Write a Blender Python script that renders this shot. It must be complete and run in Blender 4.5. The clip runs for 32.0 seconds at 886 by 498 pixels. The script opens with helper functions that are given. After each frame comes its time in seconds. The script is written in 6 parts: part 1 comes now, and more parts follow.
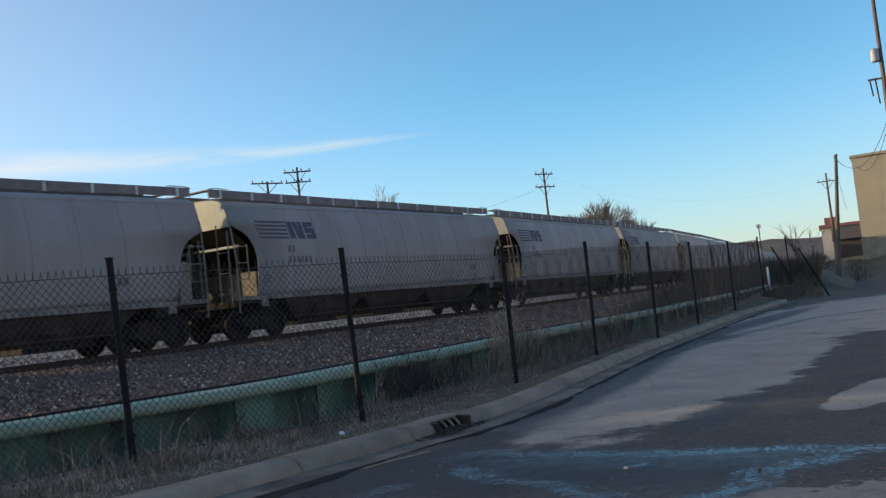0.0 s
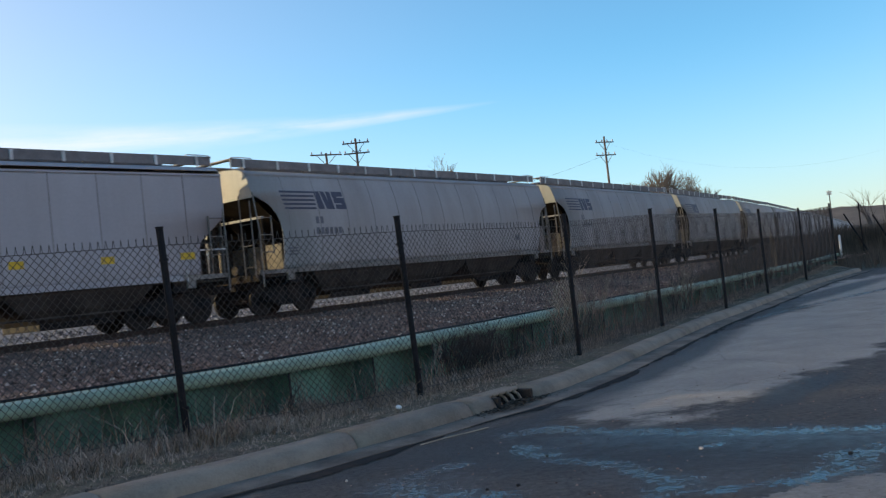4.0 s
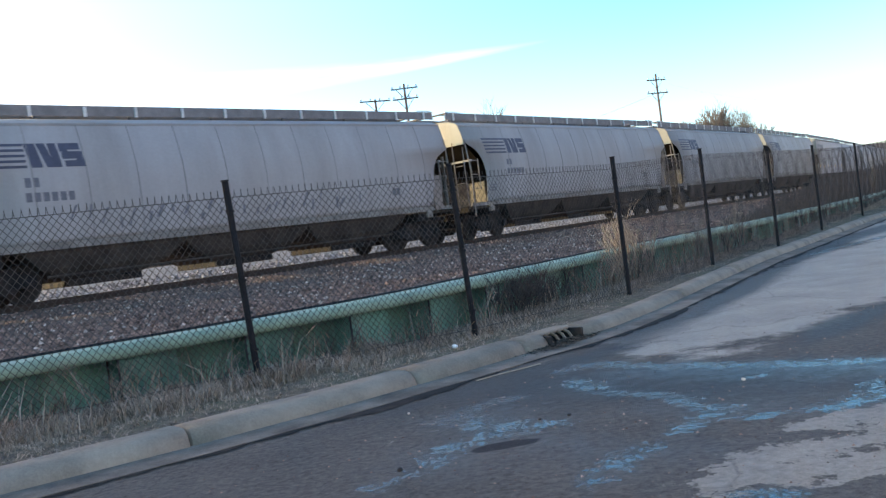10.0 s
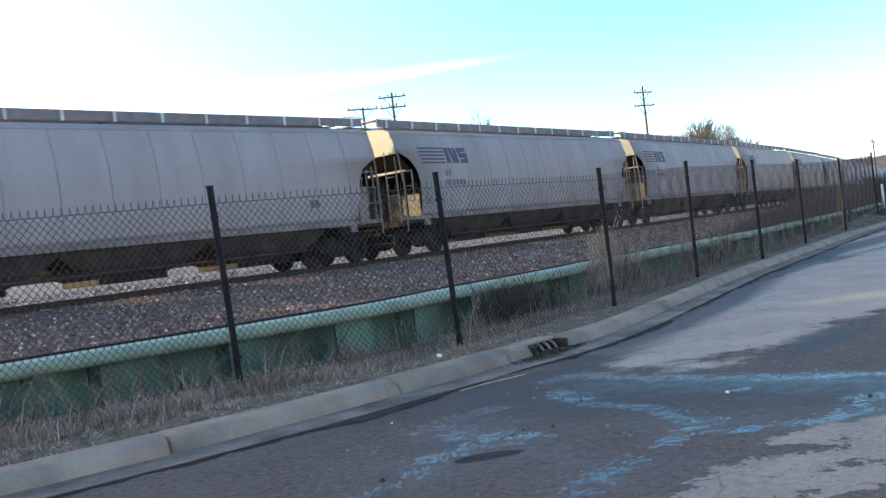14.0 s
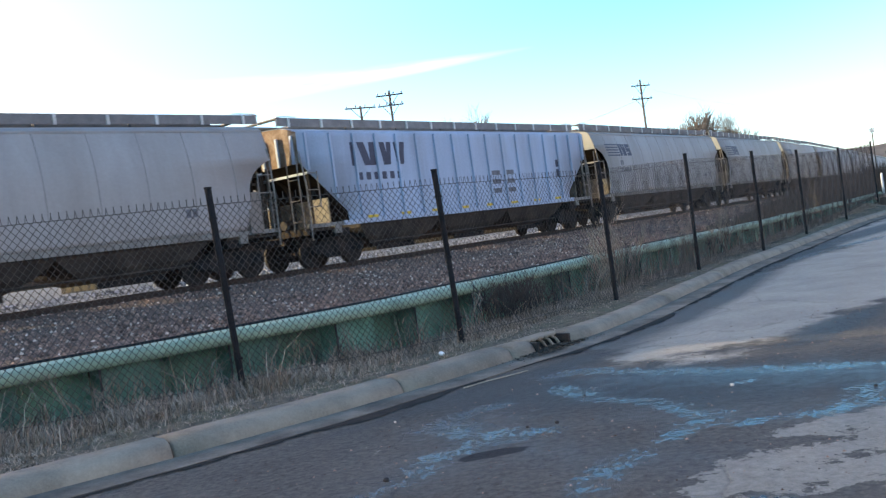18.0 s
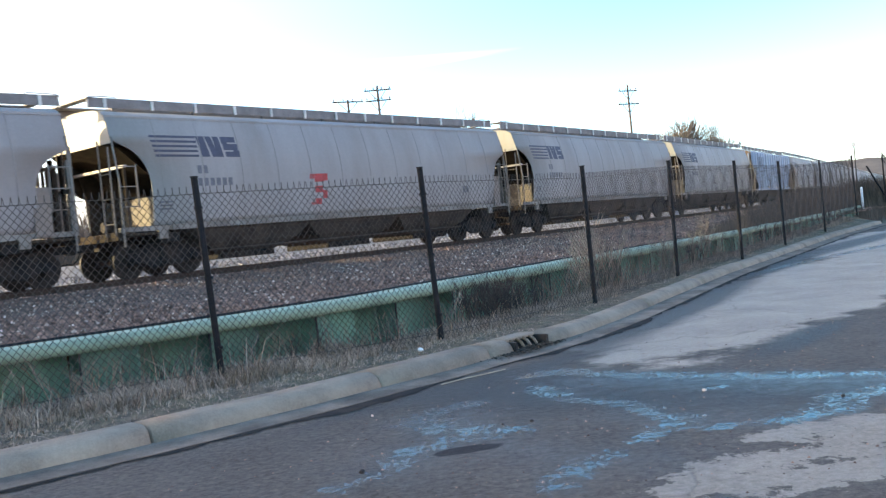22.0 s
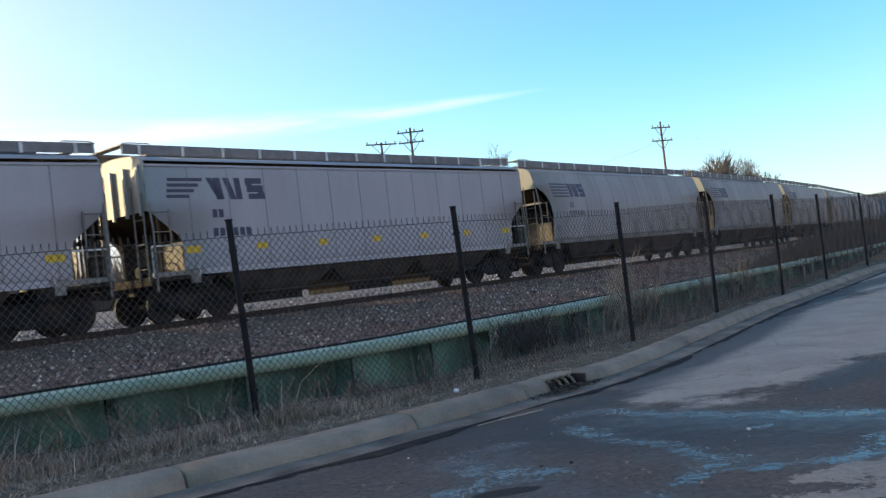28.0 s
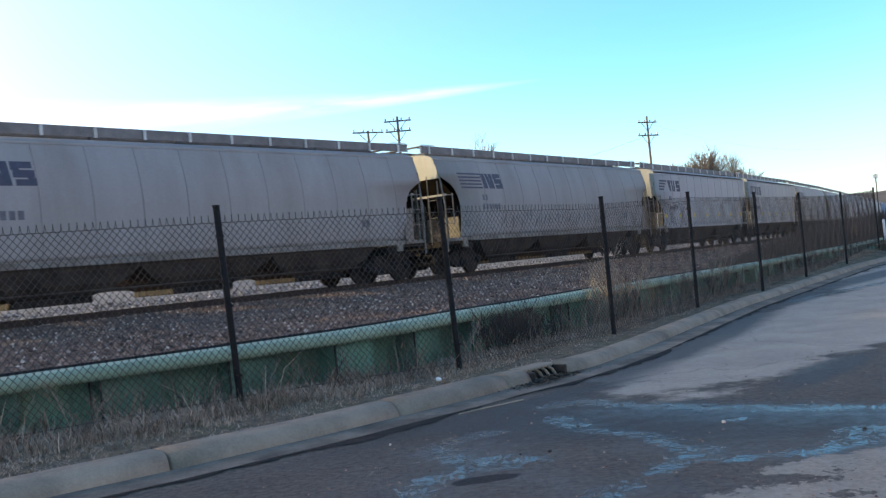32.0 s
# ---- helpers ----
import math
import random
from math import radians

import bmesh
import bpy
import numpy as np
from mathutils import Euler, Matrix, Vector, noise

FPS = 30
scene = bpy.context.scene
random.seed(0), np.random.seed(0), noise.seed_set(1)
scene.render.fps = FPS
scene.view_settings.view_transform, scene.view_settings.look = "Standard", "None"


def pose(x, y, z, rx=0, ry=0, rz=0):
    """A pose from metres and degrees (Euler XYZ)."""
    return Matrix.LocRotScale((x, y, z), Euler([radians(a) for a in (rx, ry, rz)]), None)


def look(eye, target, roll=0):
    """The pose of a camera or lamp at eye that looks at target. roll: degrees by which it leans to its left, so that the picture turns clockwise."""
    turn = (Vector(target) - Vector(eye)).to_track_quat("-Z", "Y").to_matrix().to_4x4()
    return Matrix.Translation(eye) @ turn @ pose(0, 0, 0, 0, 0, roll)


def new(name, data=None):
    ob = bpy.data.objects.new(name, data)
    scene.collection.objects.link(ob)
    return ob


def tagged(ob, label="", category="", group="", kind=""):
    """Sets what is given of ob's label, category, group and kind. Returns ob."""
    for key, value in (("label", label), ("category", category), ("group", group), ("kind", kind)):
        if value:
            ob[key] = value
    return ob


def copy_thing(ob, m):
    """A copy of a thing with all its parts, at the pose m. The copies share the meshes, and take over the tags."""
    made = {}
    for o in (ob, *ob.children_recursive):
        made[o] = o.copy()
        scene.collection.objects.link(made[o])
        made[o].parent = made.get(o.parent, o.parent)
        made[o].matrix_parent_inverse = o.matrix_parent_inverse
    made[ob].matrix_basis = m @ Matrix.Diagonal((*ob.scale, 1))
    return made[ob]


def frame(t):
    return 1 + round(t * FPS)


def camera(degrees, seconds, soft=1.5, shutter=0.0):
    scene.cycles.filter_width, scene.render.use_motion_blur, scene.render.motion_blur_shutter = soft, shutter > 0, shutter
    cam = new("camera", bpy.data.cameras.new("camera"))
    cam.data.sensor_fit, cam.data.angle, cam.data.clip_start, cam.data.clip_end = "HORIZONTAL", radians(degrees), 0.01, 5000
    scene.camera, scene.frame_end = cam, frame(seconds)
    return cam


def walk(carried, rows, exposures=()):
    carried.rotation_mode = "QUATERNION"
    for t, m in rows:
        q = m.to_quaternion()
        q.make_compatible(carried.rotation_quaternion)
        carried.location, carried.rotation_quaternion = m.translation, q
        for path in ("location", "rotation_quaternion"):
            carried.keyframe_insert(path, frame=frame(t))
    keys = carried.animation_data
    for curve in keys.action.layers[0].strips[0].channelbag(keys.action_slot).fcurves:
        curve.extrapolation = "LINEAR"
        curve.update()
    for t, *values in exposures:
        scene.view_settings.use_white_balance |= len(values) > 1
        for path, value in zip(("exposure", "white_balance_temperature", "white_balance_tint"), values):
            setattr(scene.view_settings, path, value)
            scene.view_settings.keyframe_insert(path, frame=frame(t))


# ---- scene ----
cam = camera(52.2, 32.0, 1.3, 0.12)
PATH = [
    (0, pose(-0.025, -0.090, 1.251, 93.545, 6.102, -7.817)),
    (0.5, pose(-0.023, -0.094, 1.249, 93.662, 5.985, -6.875)),
    (1, pose(-0.015, -0.062, 1.246, 93.815, 5.700, -5.398)),
    (1.5, pose(-0.006, 0.004, 1.242, 93.827, 5.434, -3.844)),
    (2, pose(0.006, 0.151, 1.239, 93.687, 5.568, -2.623)),
    (2.5, pose(0.017, 0.285, 1.237, 93.416, 5.924, -2.170)),
    (3, pose(0.033, 0.384, 1.234, 92.923, 6.196, -2.763)),
    (3.5, pose(0.026, 0.338, 1.239, 92.456, 6.244, -3.443)),
    (5.5, pose(0.019, 0.242, 1.243, 91.396, 6.766, -5.615)),
    (6, pose(0.014, 0.197, 1.245, 91.224, 6.802, -6.028)),
    (6.5, pose(-0.010, 0.026, 1.253, 91.172, 6.387, -6.034)),
    (7, pose(-0.012, -0.041, 1.251, 91.581, 6.006, -4.778)),
    (7.5, pose(-0.008, -0.061, 1.248, 91.811, 5.988, -2.846)),
    (8, pose(-0.001, -0.030, 1.246, 91.503, 6.442, -1.074)),
    (8.5, pose(0.002, -0.021, 1.246, 90.851, 6.824, -0.141)),
    (9, pose(0.003, -0.010, 1.247, 90.064, 7.099, -0.075)),
    (9.5, pose(-0.001, -0.036, 1.250, 89.374, 7.307, -0.435)),
    (10, pose(-0.003, -0.053, 1.251, 88.944, 7.492, -0.749)),
    (10.5, pose(-0.003, -0.055, 1.251, 88.780, 7.572, -1.010)),
    (11, pose(-0.002, -0.043, 1.251, 88.756, 7.687, -1.233)),
    (11.5, pose(-0.001, -0.030, 1.251, 88.783, 7.745, -1.379)),
    (12, pose(0.000, -0.012, 1.250, 88.795, 7.760, -1.530)),
    (12.5, pose(-0.000, -0.014, 1.250, 88.903, 7.590, -1.551)),
    (13, pose(-0.000, -0.015, 1.250, 89.086, 7.350, -1.591)),
    (13.5, pose(-0.001, -0.025, 1.250, 89.253, 7.079, -1.651)),
    (14, pose(-0.001, -0.026, 1.250, 89.406, 6.766, -1.646)),
    (14.5, pose(-0.001, -0.027, 1.250, 89.510, 6.625, -1.623)),
    (16.5, pose(-0.000, -0.015, 1.249, 89.418, 7.256, -1.373)),
    (17, pose(0.001, -0.004, 1.249, 89.364, 7.480, -1.398)),
    (17.5, pose(0.002, 0.010, 1.248, 89.315, 7.688, -1.473)),
    (18, pose(0.002, 0.011, 1.249, 89.232, 7.850, -1.633)),
    (18.5, pose(0.001, 0.009, 1.249, 89.163, 7.741, -1.814)),
    (19, pose(0.001, 0.004, 1.250, 89.030, 7.409, -2.011)),
    (19.5, pose(-0.001, -0.018, 1.251, 88.679, 7.127, -2.201)),
    (20, pose(-0.002, -0.027, 1.252, 88.209, 6.763, -2.364)),
    (20.5, pose(-0.001, -0.030, 1.253, 87.769, 6.452, -2.535)),
    (21, pose(-0.003, -0.045, 1.254, 87.725, 6.156, -2.644)),
    (21.5, pose(-0.004, -0.063, 1.255, 88.117, 5.866, -2.705)),
    (22, pose(-0.006, -0.071, 1.254, 88.934, 5.704, -2.739)),
    (22.5, pose(-0.007, -0.079, 1.253, 89.925, 5.619, -2.761)),
    (23, pose(-0.009, -0.079, 1.251, 90.875, 5.584, -2.778)),
    (23.5, pose(-0.008, -0.078, 1.250, 91.427, 5.657, -2.765)),
    (24, pose(-0.009, -0.078, 1.249, 91.545, 5.746, -2.782)),
    (24.5, pose(-0.009, -0.090, 1.249, 91.628, 5.788, -2.616)),
    (25, pose(-0.009, -0.099, 1.248, 91.800, 5.673, -2.289)),
    (25.5, pose(-0.007, -0.081, 1.247, 91.905, 5.663, -2.048)),
    (27.5, pose(0.000, -0.026, 1.244, 91.769, 6.297, -0.810)),
    (28, pose(0.001, -0.019, 1.244, 91.723, 6.591, -0.517)),
    (28.5, pose(0.002, -0.010, 1.244, 91.637, 6.836, -0.401)),
    (29, pose(0.003, -0.014, 1.244, 91.532, 6.984, -0.427)),
    (29.5, pose(0.003, 0.000, 1.244, 91.408, 7.164, -0.636)),
    (30, pose(0.003, 0.005, 1.244, 91.263, 7.261, -0.885)),
    (30.5, pose(-0.001, -0.032, 1.246, 91.106, 6.949, -1.149)),
    (31, pose(-0.004, -0.059, 1.247, 91.011, 6.387, -1.355)),
    (31.5, pose(-0.006, -0.082, 1.248, 90.930, 5.797, -1.462)),
    (32, pose(-0.008, -0.110, 1.249, 90.962, 5.380, -1.541)),
]
EXPOSURES = [(0, 0.5, 10500, 12), (2, 0.45, 10500, 12), (3.5, 0.6, 10500, 12), (6, 0.95, 10500, 12), (7.5, 1.02, 10500, 12), (9, 1.5, 10500, 12), (11, 1.83, 11300, 12), (13, 1.92, 11300, 12), (14.3, 1.76, 10700, 12), (18, 1.72, 10700, 12),
             (20.5, 1.88, 10700, 12), (22, 2.12, 11300, 12), (23, 1.68, 10500, 12), (24, 1.08, 10500, 12), (28, 1.08, 10500, 12), (30.5, 1.12, 10500, 12), (32, 1.33, 10500, 12)]
STREAK_SLOPE, STREAK_EL = 0.02, 10.7
SKY_STRENGTH, SUN_STRENGTH = 0.15, 2.9
OVERHEAD = (1.0, 0.93, 1.03, 1.0)
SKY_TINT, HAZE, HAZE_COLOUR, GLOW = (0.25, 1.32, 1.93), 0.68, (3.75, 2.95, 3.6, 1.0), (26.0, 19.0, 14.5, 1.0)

walk(cam, PATH, EXPOSURES)

# ---- world and sun ----
SUN_AZ, SUN_EL = -70.0, 9.5          # degrees: azimuth from +y towards +x, and height
world = bpy.data.worlds.new("sky")
scene.world = world
world.use_nodes = True
wn, wl = world.node_tree.nodes, world.node_tree.links
wn.clear()


def wmath(op, a, b=None, c=None, clamp=False):
    n = wn.new("ShaderNodeMath")
    n.operation, n.use_clamp = op, clamp
    for i, v in enumerate((a, b, c)):
        if v is None:
            continue
        if isinstance(v, (int, float)):
            n.inputs[i].default_value = v
        else:
            wl.new(v, n.inputs[i])
    return n.outputs[0]


sky = wn.new("ShaderNodeTexSky")
sky.sky_type, sky.sun_disc = "NISHITA", False
sky.sun_elevation, sky.sun_rotation = radians(SUN_EL), radians(SUN_AZ)
sky.air_density, sky.dust_density, sky.ozone_density = 0.75, 0.35, 2.2
coord = wn.new("ShaderNodeTexCoord")
sep = wn.new("ShaderNodeSeparateXYZ")
wl.new(coord.outputs["Generated"], sep.inputs[0])
az = wmath("MULTIPLY", wmath("ARCTAN2", sep.outputs[0], sep.outputs[1]), 57.2958)
el = wmath("MULTIPLY", wmath("ARCSINE", sep.outputs[2]), 57.2958)
# a long thin cirrus streak, drawn out along the horizon
comb = wn.new("ShaderNodeCombineXYZ")
wl.new(wmath("MULTIPLY", az, 0.10), comb.inputs[0])
wl.new(wmath("MULTIPLY", el, 0.75), comb.inputs[1])
cn = wn.new("ShaderNodeTexNoise")
cn.inputs["Scale"].default_value, cn.inputs["Detail"].default_value, cn.inputs["Roughness"].default_value = 1.0, 6.0, 0.6
wl.new(comb.outputs[0], cn.inputs["Vector"])
mid = wmath("ADD", wmath("MULTIPLY", az, STREAK_SLOPE), STREAK_EL)
off = wmath("ABSOLUTE", wmath("SUBTRACT", el, mid))
thick = wmath("ADD", wmath("MULTIPLY", wmath("SUBTRACT", 6.0, az), 0.045), 0.25)
band = wmath("SUBTRACT", 1.0, wmath("DIVIDE", off, thick), clamp=True)
left = wmath("MULTIPLY", wmath("ADD", az, 34.0), 0.1, clamp=True)
right = wmath("MULTIPLY", wmath("SUBTRACT", 9.0, az), 0.12, clamp=True)
grain = wmath("MULTIPLY", wmath("SUBTRACT", cn.outputs[0], 0.28), 2.4, clamp=True)
cloud = wmath("MULTIPLY", wmath("MULTIPLY", band, grain), wmath("MULTIPLY", left, right), clamp=True)
mixc = wn.new("ShaderNodeMix")
mixc.data_type = "RGBA"
wl.new(wmath("MULTIPLY", cloud, 0.5), mixc.inputs["Factor"])
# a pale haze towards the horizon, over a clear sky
tint = wn.new("ShaderNodeVectorMath")
tint.operation = "MULTIPLY"
tint.inputs[1].default_value = SKY_TINT
wl.new(sky.outputs[0], tint.inputs[0])
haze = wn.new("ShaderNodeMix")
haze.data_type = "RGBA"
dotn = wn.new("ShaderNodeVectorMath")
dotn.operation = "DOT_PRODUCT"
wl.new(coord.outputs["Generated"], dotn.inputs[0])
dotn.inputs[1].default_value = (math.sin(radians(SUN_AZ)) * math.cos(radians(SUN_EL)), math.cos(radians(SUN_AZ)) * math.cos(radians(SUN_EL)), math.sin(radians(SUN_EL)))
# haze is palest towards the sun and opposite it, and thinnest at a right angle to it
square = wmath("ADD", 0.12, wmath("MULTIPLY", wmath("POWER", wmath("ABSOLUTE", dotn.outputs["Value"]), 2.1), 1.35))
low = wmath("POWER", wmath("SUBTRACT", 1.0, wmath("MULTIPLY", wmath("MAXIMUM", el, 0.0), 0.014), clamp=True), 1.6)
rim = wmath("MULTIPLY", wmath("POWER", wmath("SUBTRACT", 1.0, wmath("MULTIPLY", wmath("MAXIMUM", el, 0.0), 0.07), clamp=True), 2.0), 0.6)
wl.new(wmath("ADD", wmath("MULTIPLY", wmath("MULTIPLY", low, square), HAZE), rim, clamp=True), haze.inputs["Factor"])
deep = wn.new("ShaderNodeMix")
deep.data_type, deep.blend_type = "RGBA", "MULTIPLY"
wl.new(wmath("MULTIPLY", wmath("SUBTRACT", el, 18.0), 0.025, clamp=True), deep.inputs["Factor"])
wl.new(tint.outputs[0], deep.inputs["A"])
deep.inputs["B"].default_value = OVERHEAD
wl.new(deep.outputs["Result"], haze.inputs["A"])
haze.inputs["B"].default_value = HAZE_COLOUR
# the bright whitish glow round the low sun
lobe = wmath("POWER", wmath("MAXIMUM", dotn.outputs["Value"], 0.0), 13.0)
glow = wn.new("ShaderNodeMix")
glow.data_type, glow.blend_type = "RGBA", "ADD"
wl.new(wmath("MULTIPLY", lobe, 1.0), glow.inputs["Factor"])
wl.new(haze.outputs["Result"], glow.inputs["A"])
glow.inputs["B"].default_value = GLOW
wl.new(glow.outputs["Result"], mixc.inputs["A"])
mixc.inputs["B"].default_value = (4.6, 4.9, 5.2, 1.0)
bg = wn.new("ShaderNodeBackground")
bg.inputs["Strength"].default_value = SKY_STRENGTH
wl.new(mixc.outputs["Result"], bg.inputs["Color"])
wo = wn.new("ShaderNodeOutputWorld")
wl.new(bg.outputs[0], wo.inputs[0])

sun = new("sun", bpy.data.lights.new("sun", "SUN"))
sun.data.energy, sun.data.angle, sun.data.color = SUN_STRENGTH, radians(0.6), (0.97, 0.985, 0.86)
sa, se = radians(SUN_AZ), radians(SUN_EL)
to_sun = Vector((math.sin(sa) * math.cos(se), math.cos(sa) * math.cos(se), math.sin(se)))
sun.matrix_world = look(to_sun * 60, (0, 0, 0))


# ---- materials ----
def material(name, colour, rough=0.7, metal=0.0, vary=0.25, scale=3.0, fine=40.0, bump=0.15, stain=None, stain_amount=0.4, stain_scale=0.7,
             per_object=0.0, streak=False, distance=0.01, island=0.0, spec=0.5):
    """A surface with large stains, fine grain, relief and, if asked, a shift from object to object."""
    m = bpy.data.materials.new(name)
    m.use_nodes = True
    n, l = m.node_tree.nodes, m.node_tree.links
    bsdf = n["Principled BSDF"]
    bsdf.inputs["Roughness"].default_value, bsdf.inputs["Metallic"].default_value, bsdf.inputs["Specular IOR Level"].default_value = rough, metal, spec
    tc = n.new("ShaderNodeTexCoord")
    mp = n.new("ShaderNodeMapping")
    l.new(tc.outputs["Object"], mp.inputs[0])
    if streak:
        mp.inputs["Scale"].default_value = (1.0, 1.0, 0.12)

    def noise_node(s, detail, src):
        t = n.new("ShaderNodeTexNoise")
        t.inputs["Scale"].default_value, t.inputs["Detail"].default_value, t.inputs["Roughness"].default_value = s, detail, 0.65
        l.new(src, t.inputs["Vector"])
        return t.outputs[0]

    big, small = noise_node(scale, 5, mp.outputs[0]), noise_node(fine, 4, tc.outputs["Object"])
    ramp = n.new("ShaderNodeMapRange")
    ramp.inputs["From Min"].default_value, ramp.inputs["From Max"].default_value = 0.3, 0.7
    ramp.inputs["To Min"].default_value, ramp.inputs["To Max"].default_value = 1 - vary, 1 + vary
    addn = n.new("ShaderNodeMath")
    addn.operation = "ADD"
    half = n.new("ShaderNodeMath")
    half.operation = "MULTIPLY_ADD"
    l.new(small, half.inputs[0])
    half.inputs[1].default_value, half.inputs[2].default_value = 0.5, -0.25
    l.new(big, addn.inputs[0]), l.new(half.outputs[0], addn.inputs[1])
    l.new(addn.outputs[0], ramp.inputs[0])
    base = n.new("ShaderNodeRGB")
    base.outputs[0].default_value = (*colour, 1)
    src = base.outputs[0]
    if stain:
        sn = noise_node(stain_scale, 6, mp.outputs[0])
        sr = n.new("ShaderNodeMapRange")
        sr.inputs["From Min"].default_value, sr.inputs["From Max"].default_value = 0.45, 0.7
        sr.inputs["To Max"].default_value = stain_amount
        l.new(sn, sr.inputs[0])
        mx = n.new("ShaderNodeMix")
        mx.data_type = "RGBA"
        l.new(sr.outputs[0], mx.inputs["Factor"]), l.new(src, mx.inputs["A"])
        mx.inputs["B"].default_value = (*stain, 1)
        src = mx.outputs["Result"]
    mul = n.new("ShaderNodeVectorMath")
    mul.operation = "SCALE"
    l.new(src, mul.inputs[0]), l.new(ramp.outputs[0], mul.inputs["Scale"])
    out = mul.outputs[0]
    if per_object:
        oi = n.new("ShaderNodeObjectInfo")
        om = n.new("ShaderNodeMapRange")
        om.inputs["To Min"].default_value, om.inputs["To Max"].default_value = 1 - per_object, 1 + per_object
        l.new(oi.outputs["Random"], om.inputs[0])
        m2 = n.new("ShaderNodeVectorMath")
        m2.operation = "SCALE"
        l.new(out, m2.inputs[0]), l.new(om.outputs[0], m2.inputs["Scale"])
        out = m2.outputs[0]
    if island:
        ge = n.new("ShaderNodeNewGeometry")
        im = n.new("ShaderNodeMapRange")
        im.inputs["To Min"].default_value, im.inputs["To Max"].default_value = 1 - island, 1 + island
        l.new(ge.outputs["Random Per Island"], im.inputs[0])
        m3 = n.new("ShaderNodeVectorMath")
        m3.operation = "SCALE"
        l.new(out, m3.inputs[0]), l.new(im.outputs[0], m3.inputs["Scale"])
        out = m3.outputs[0]
    l.new(out, bsdf.inputs["Base Color"])
    if bump:
        b = n.new("ShaderNodeBump")
        b.inputs["Strength"].default_value, b.inputs["Distance"].default_value = bump, distance
        l.new(addn.outputs[0], b.inputs["Height"])
        l.new(b.outputs[0], bsdf.inputs["Normal"])
    return m


CAR_GREY = material("car_grey_paint", (0.33, 0.315, 0.30), 0.62, 0, 0.10, 0.8, 14, 0.05, (0.20, 0.17, 0.14), 0.45, 0.5, 0.10, streak=True)
CAR_LIGHT = material("car_light_paint", (0.38, 0.375, 0.38), 0.55, 0, 0.08, 0.8, 14, 0.05, (0.30, 0.27, 0.24), 0.3, 0.5, 0.05, streak=True)
CAR_BLUE = material("car_faded_paint", (0.35, 0.45, 0.56), 0.6, 0, 0.12, 0.9, 14, 0.06, (0.24, 0.24, 0.26), 0.4, 0.7, streak=True)
RUST = material("rusty_steel", (0.20, 0.11, 0.06), 0.85, 0, 0.4, 3, 40, 0.3, (0.35, 0.30, 0.25), 0.6, 1.5)
CAR_ROOF = material("roof_walkway_steel", (0.20, 0.185, 0.175), 0.7, 0.1, 0.25, 3, 40, 0.1)
WHITE_STEEL = material("pale_painted_steel", (0.62, 0.61, 0.57), 0.6, 0, 0.15, 3, 40, 0.05, (0.25, 0.18, 0.12), 0.5, 2.0)
# near-black brown: the shade of the car-end recesses is put into this colour
SLOPE = material("shade_dark_slope_sheet", (0.042, 0.032, 0.024), 0.9, 0, 0.3, 1.6, 25, 0.1, (0.075, 0.055, 0.038), 0.5, 0.9, spec=0.05)
# paler than the car grey: part of the ends' sunlight is in this colour
END_PAINT = material("sunlight_pale_end_paint", (0.42, 0.395, 0.33), 0.6, 0, 0.10, 1.2, 20, 0.04, (0.27, 0.235, 0.175), 0.5, 0.9, streak=True)
APRON = material("dust_brown_side_paint", (0.21, 0.165, 0.135), 0.75, 0, 0.2, 1.5, 20, 0.08, (0.12, 0.09, 0.07), 0.5, 1.0)
BULKHEAD = material("tan_dusty_bulkhead_paint", (0.185, 0.155, 0.112), 0.8, 0, 0.35, 3, 30, 0.1, (0.08, 0.06, 0.042), 0.6, 2.0)
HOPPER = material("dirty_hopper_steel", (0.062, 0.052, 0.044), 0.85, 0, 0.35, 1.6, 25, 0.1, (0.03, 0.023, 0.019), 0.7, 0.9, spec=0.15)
TRUCK = material("black_grimy_steel", (0.022, 0.020, 0.019), 0.85, 0, 0.4, 4, 40, 0.15, (0.05, 0.034, 0.026), 0.6, 2.0, spec=0.12)
WHEEL = material("worn_wheel_steel", (0.030, 0.025, 0.022), 0.7, 0.1, 0.3, 6, 50, 0.1, spec=0.15)
MARK = material("dark_blue_grey_lettering", (0.045, 0.055, 0.085), 0.6, 0, 0.25, 4, 30, 0.0)
REFLECT = material("yellow_reflector", (0.75, 0.45, 0.03), 0.45, 0, 0.15, 5, 40, 0.0)
GRAFFITI = material("red_sprayed_paint", (0.45, 0.05, 0.05), 0.6, 0, 0.3, 5, 40, 0.0)
RAIL = material("rusted_rail_steel", (0.05, 0.033, 0.026), 0.75, 0.1, 0.3, 4, 40, 0.1, spec=0.2)
SLEEPER = material("weathered_sleeper_timber", (0.07, 0.055, 0.045), 0.9, 0, 0.35, 4, 30, 0.4, per_object=0.25)
POST = material("black_fence_steel", (0.018, 0.018, 0.020), 0.6, 0.1, 0.3, 5, 40, 0.05, (0.05, 0.03, 0.02), 0.25, 4.0, spec=0.12)
WIRE = material("dull_fence_wire", (0.080, 0.068, 0.060), 0.7, 0.1, 0.2, 6, 40, 0.0, spec=0.25)
GREEN = material("green_pile_paint", (0.150, 0.375, 0.262), 0.6, 0, 0.25, 2.5, 30, 0.12, (0.055, 0.105, 0.08), 0.5, 1.1, 0.34, streak=True)
GREEN_CAP = material("pale_green_cap_paint", (0.28, 0.385, 0.265), 0.6, 0, 0.16, 2.5, 30, 0.08, (0.12, 0.26, 0.18), 0.5, 2.0)
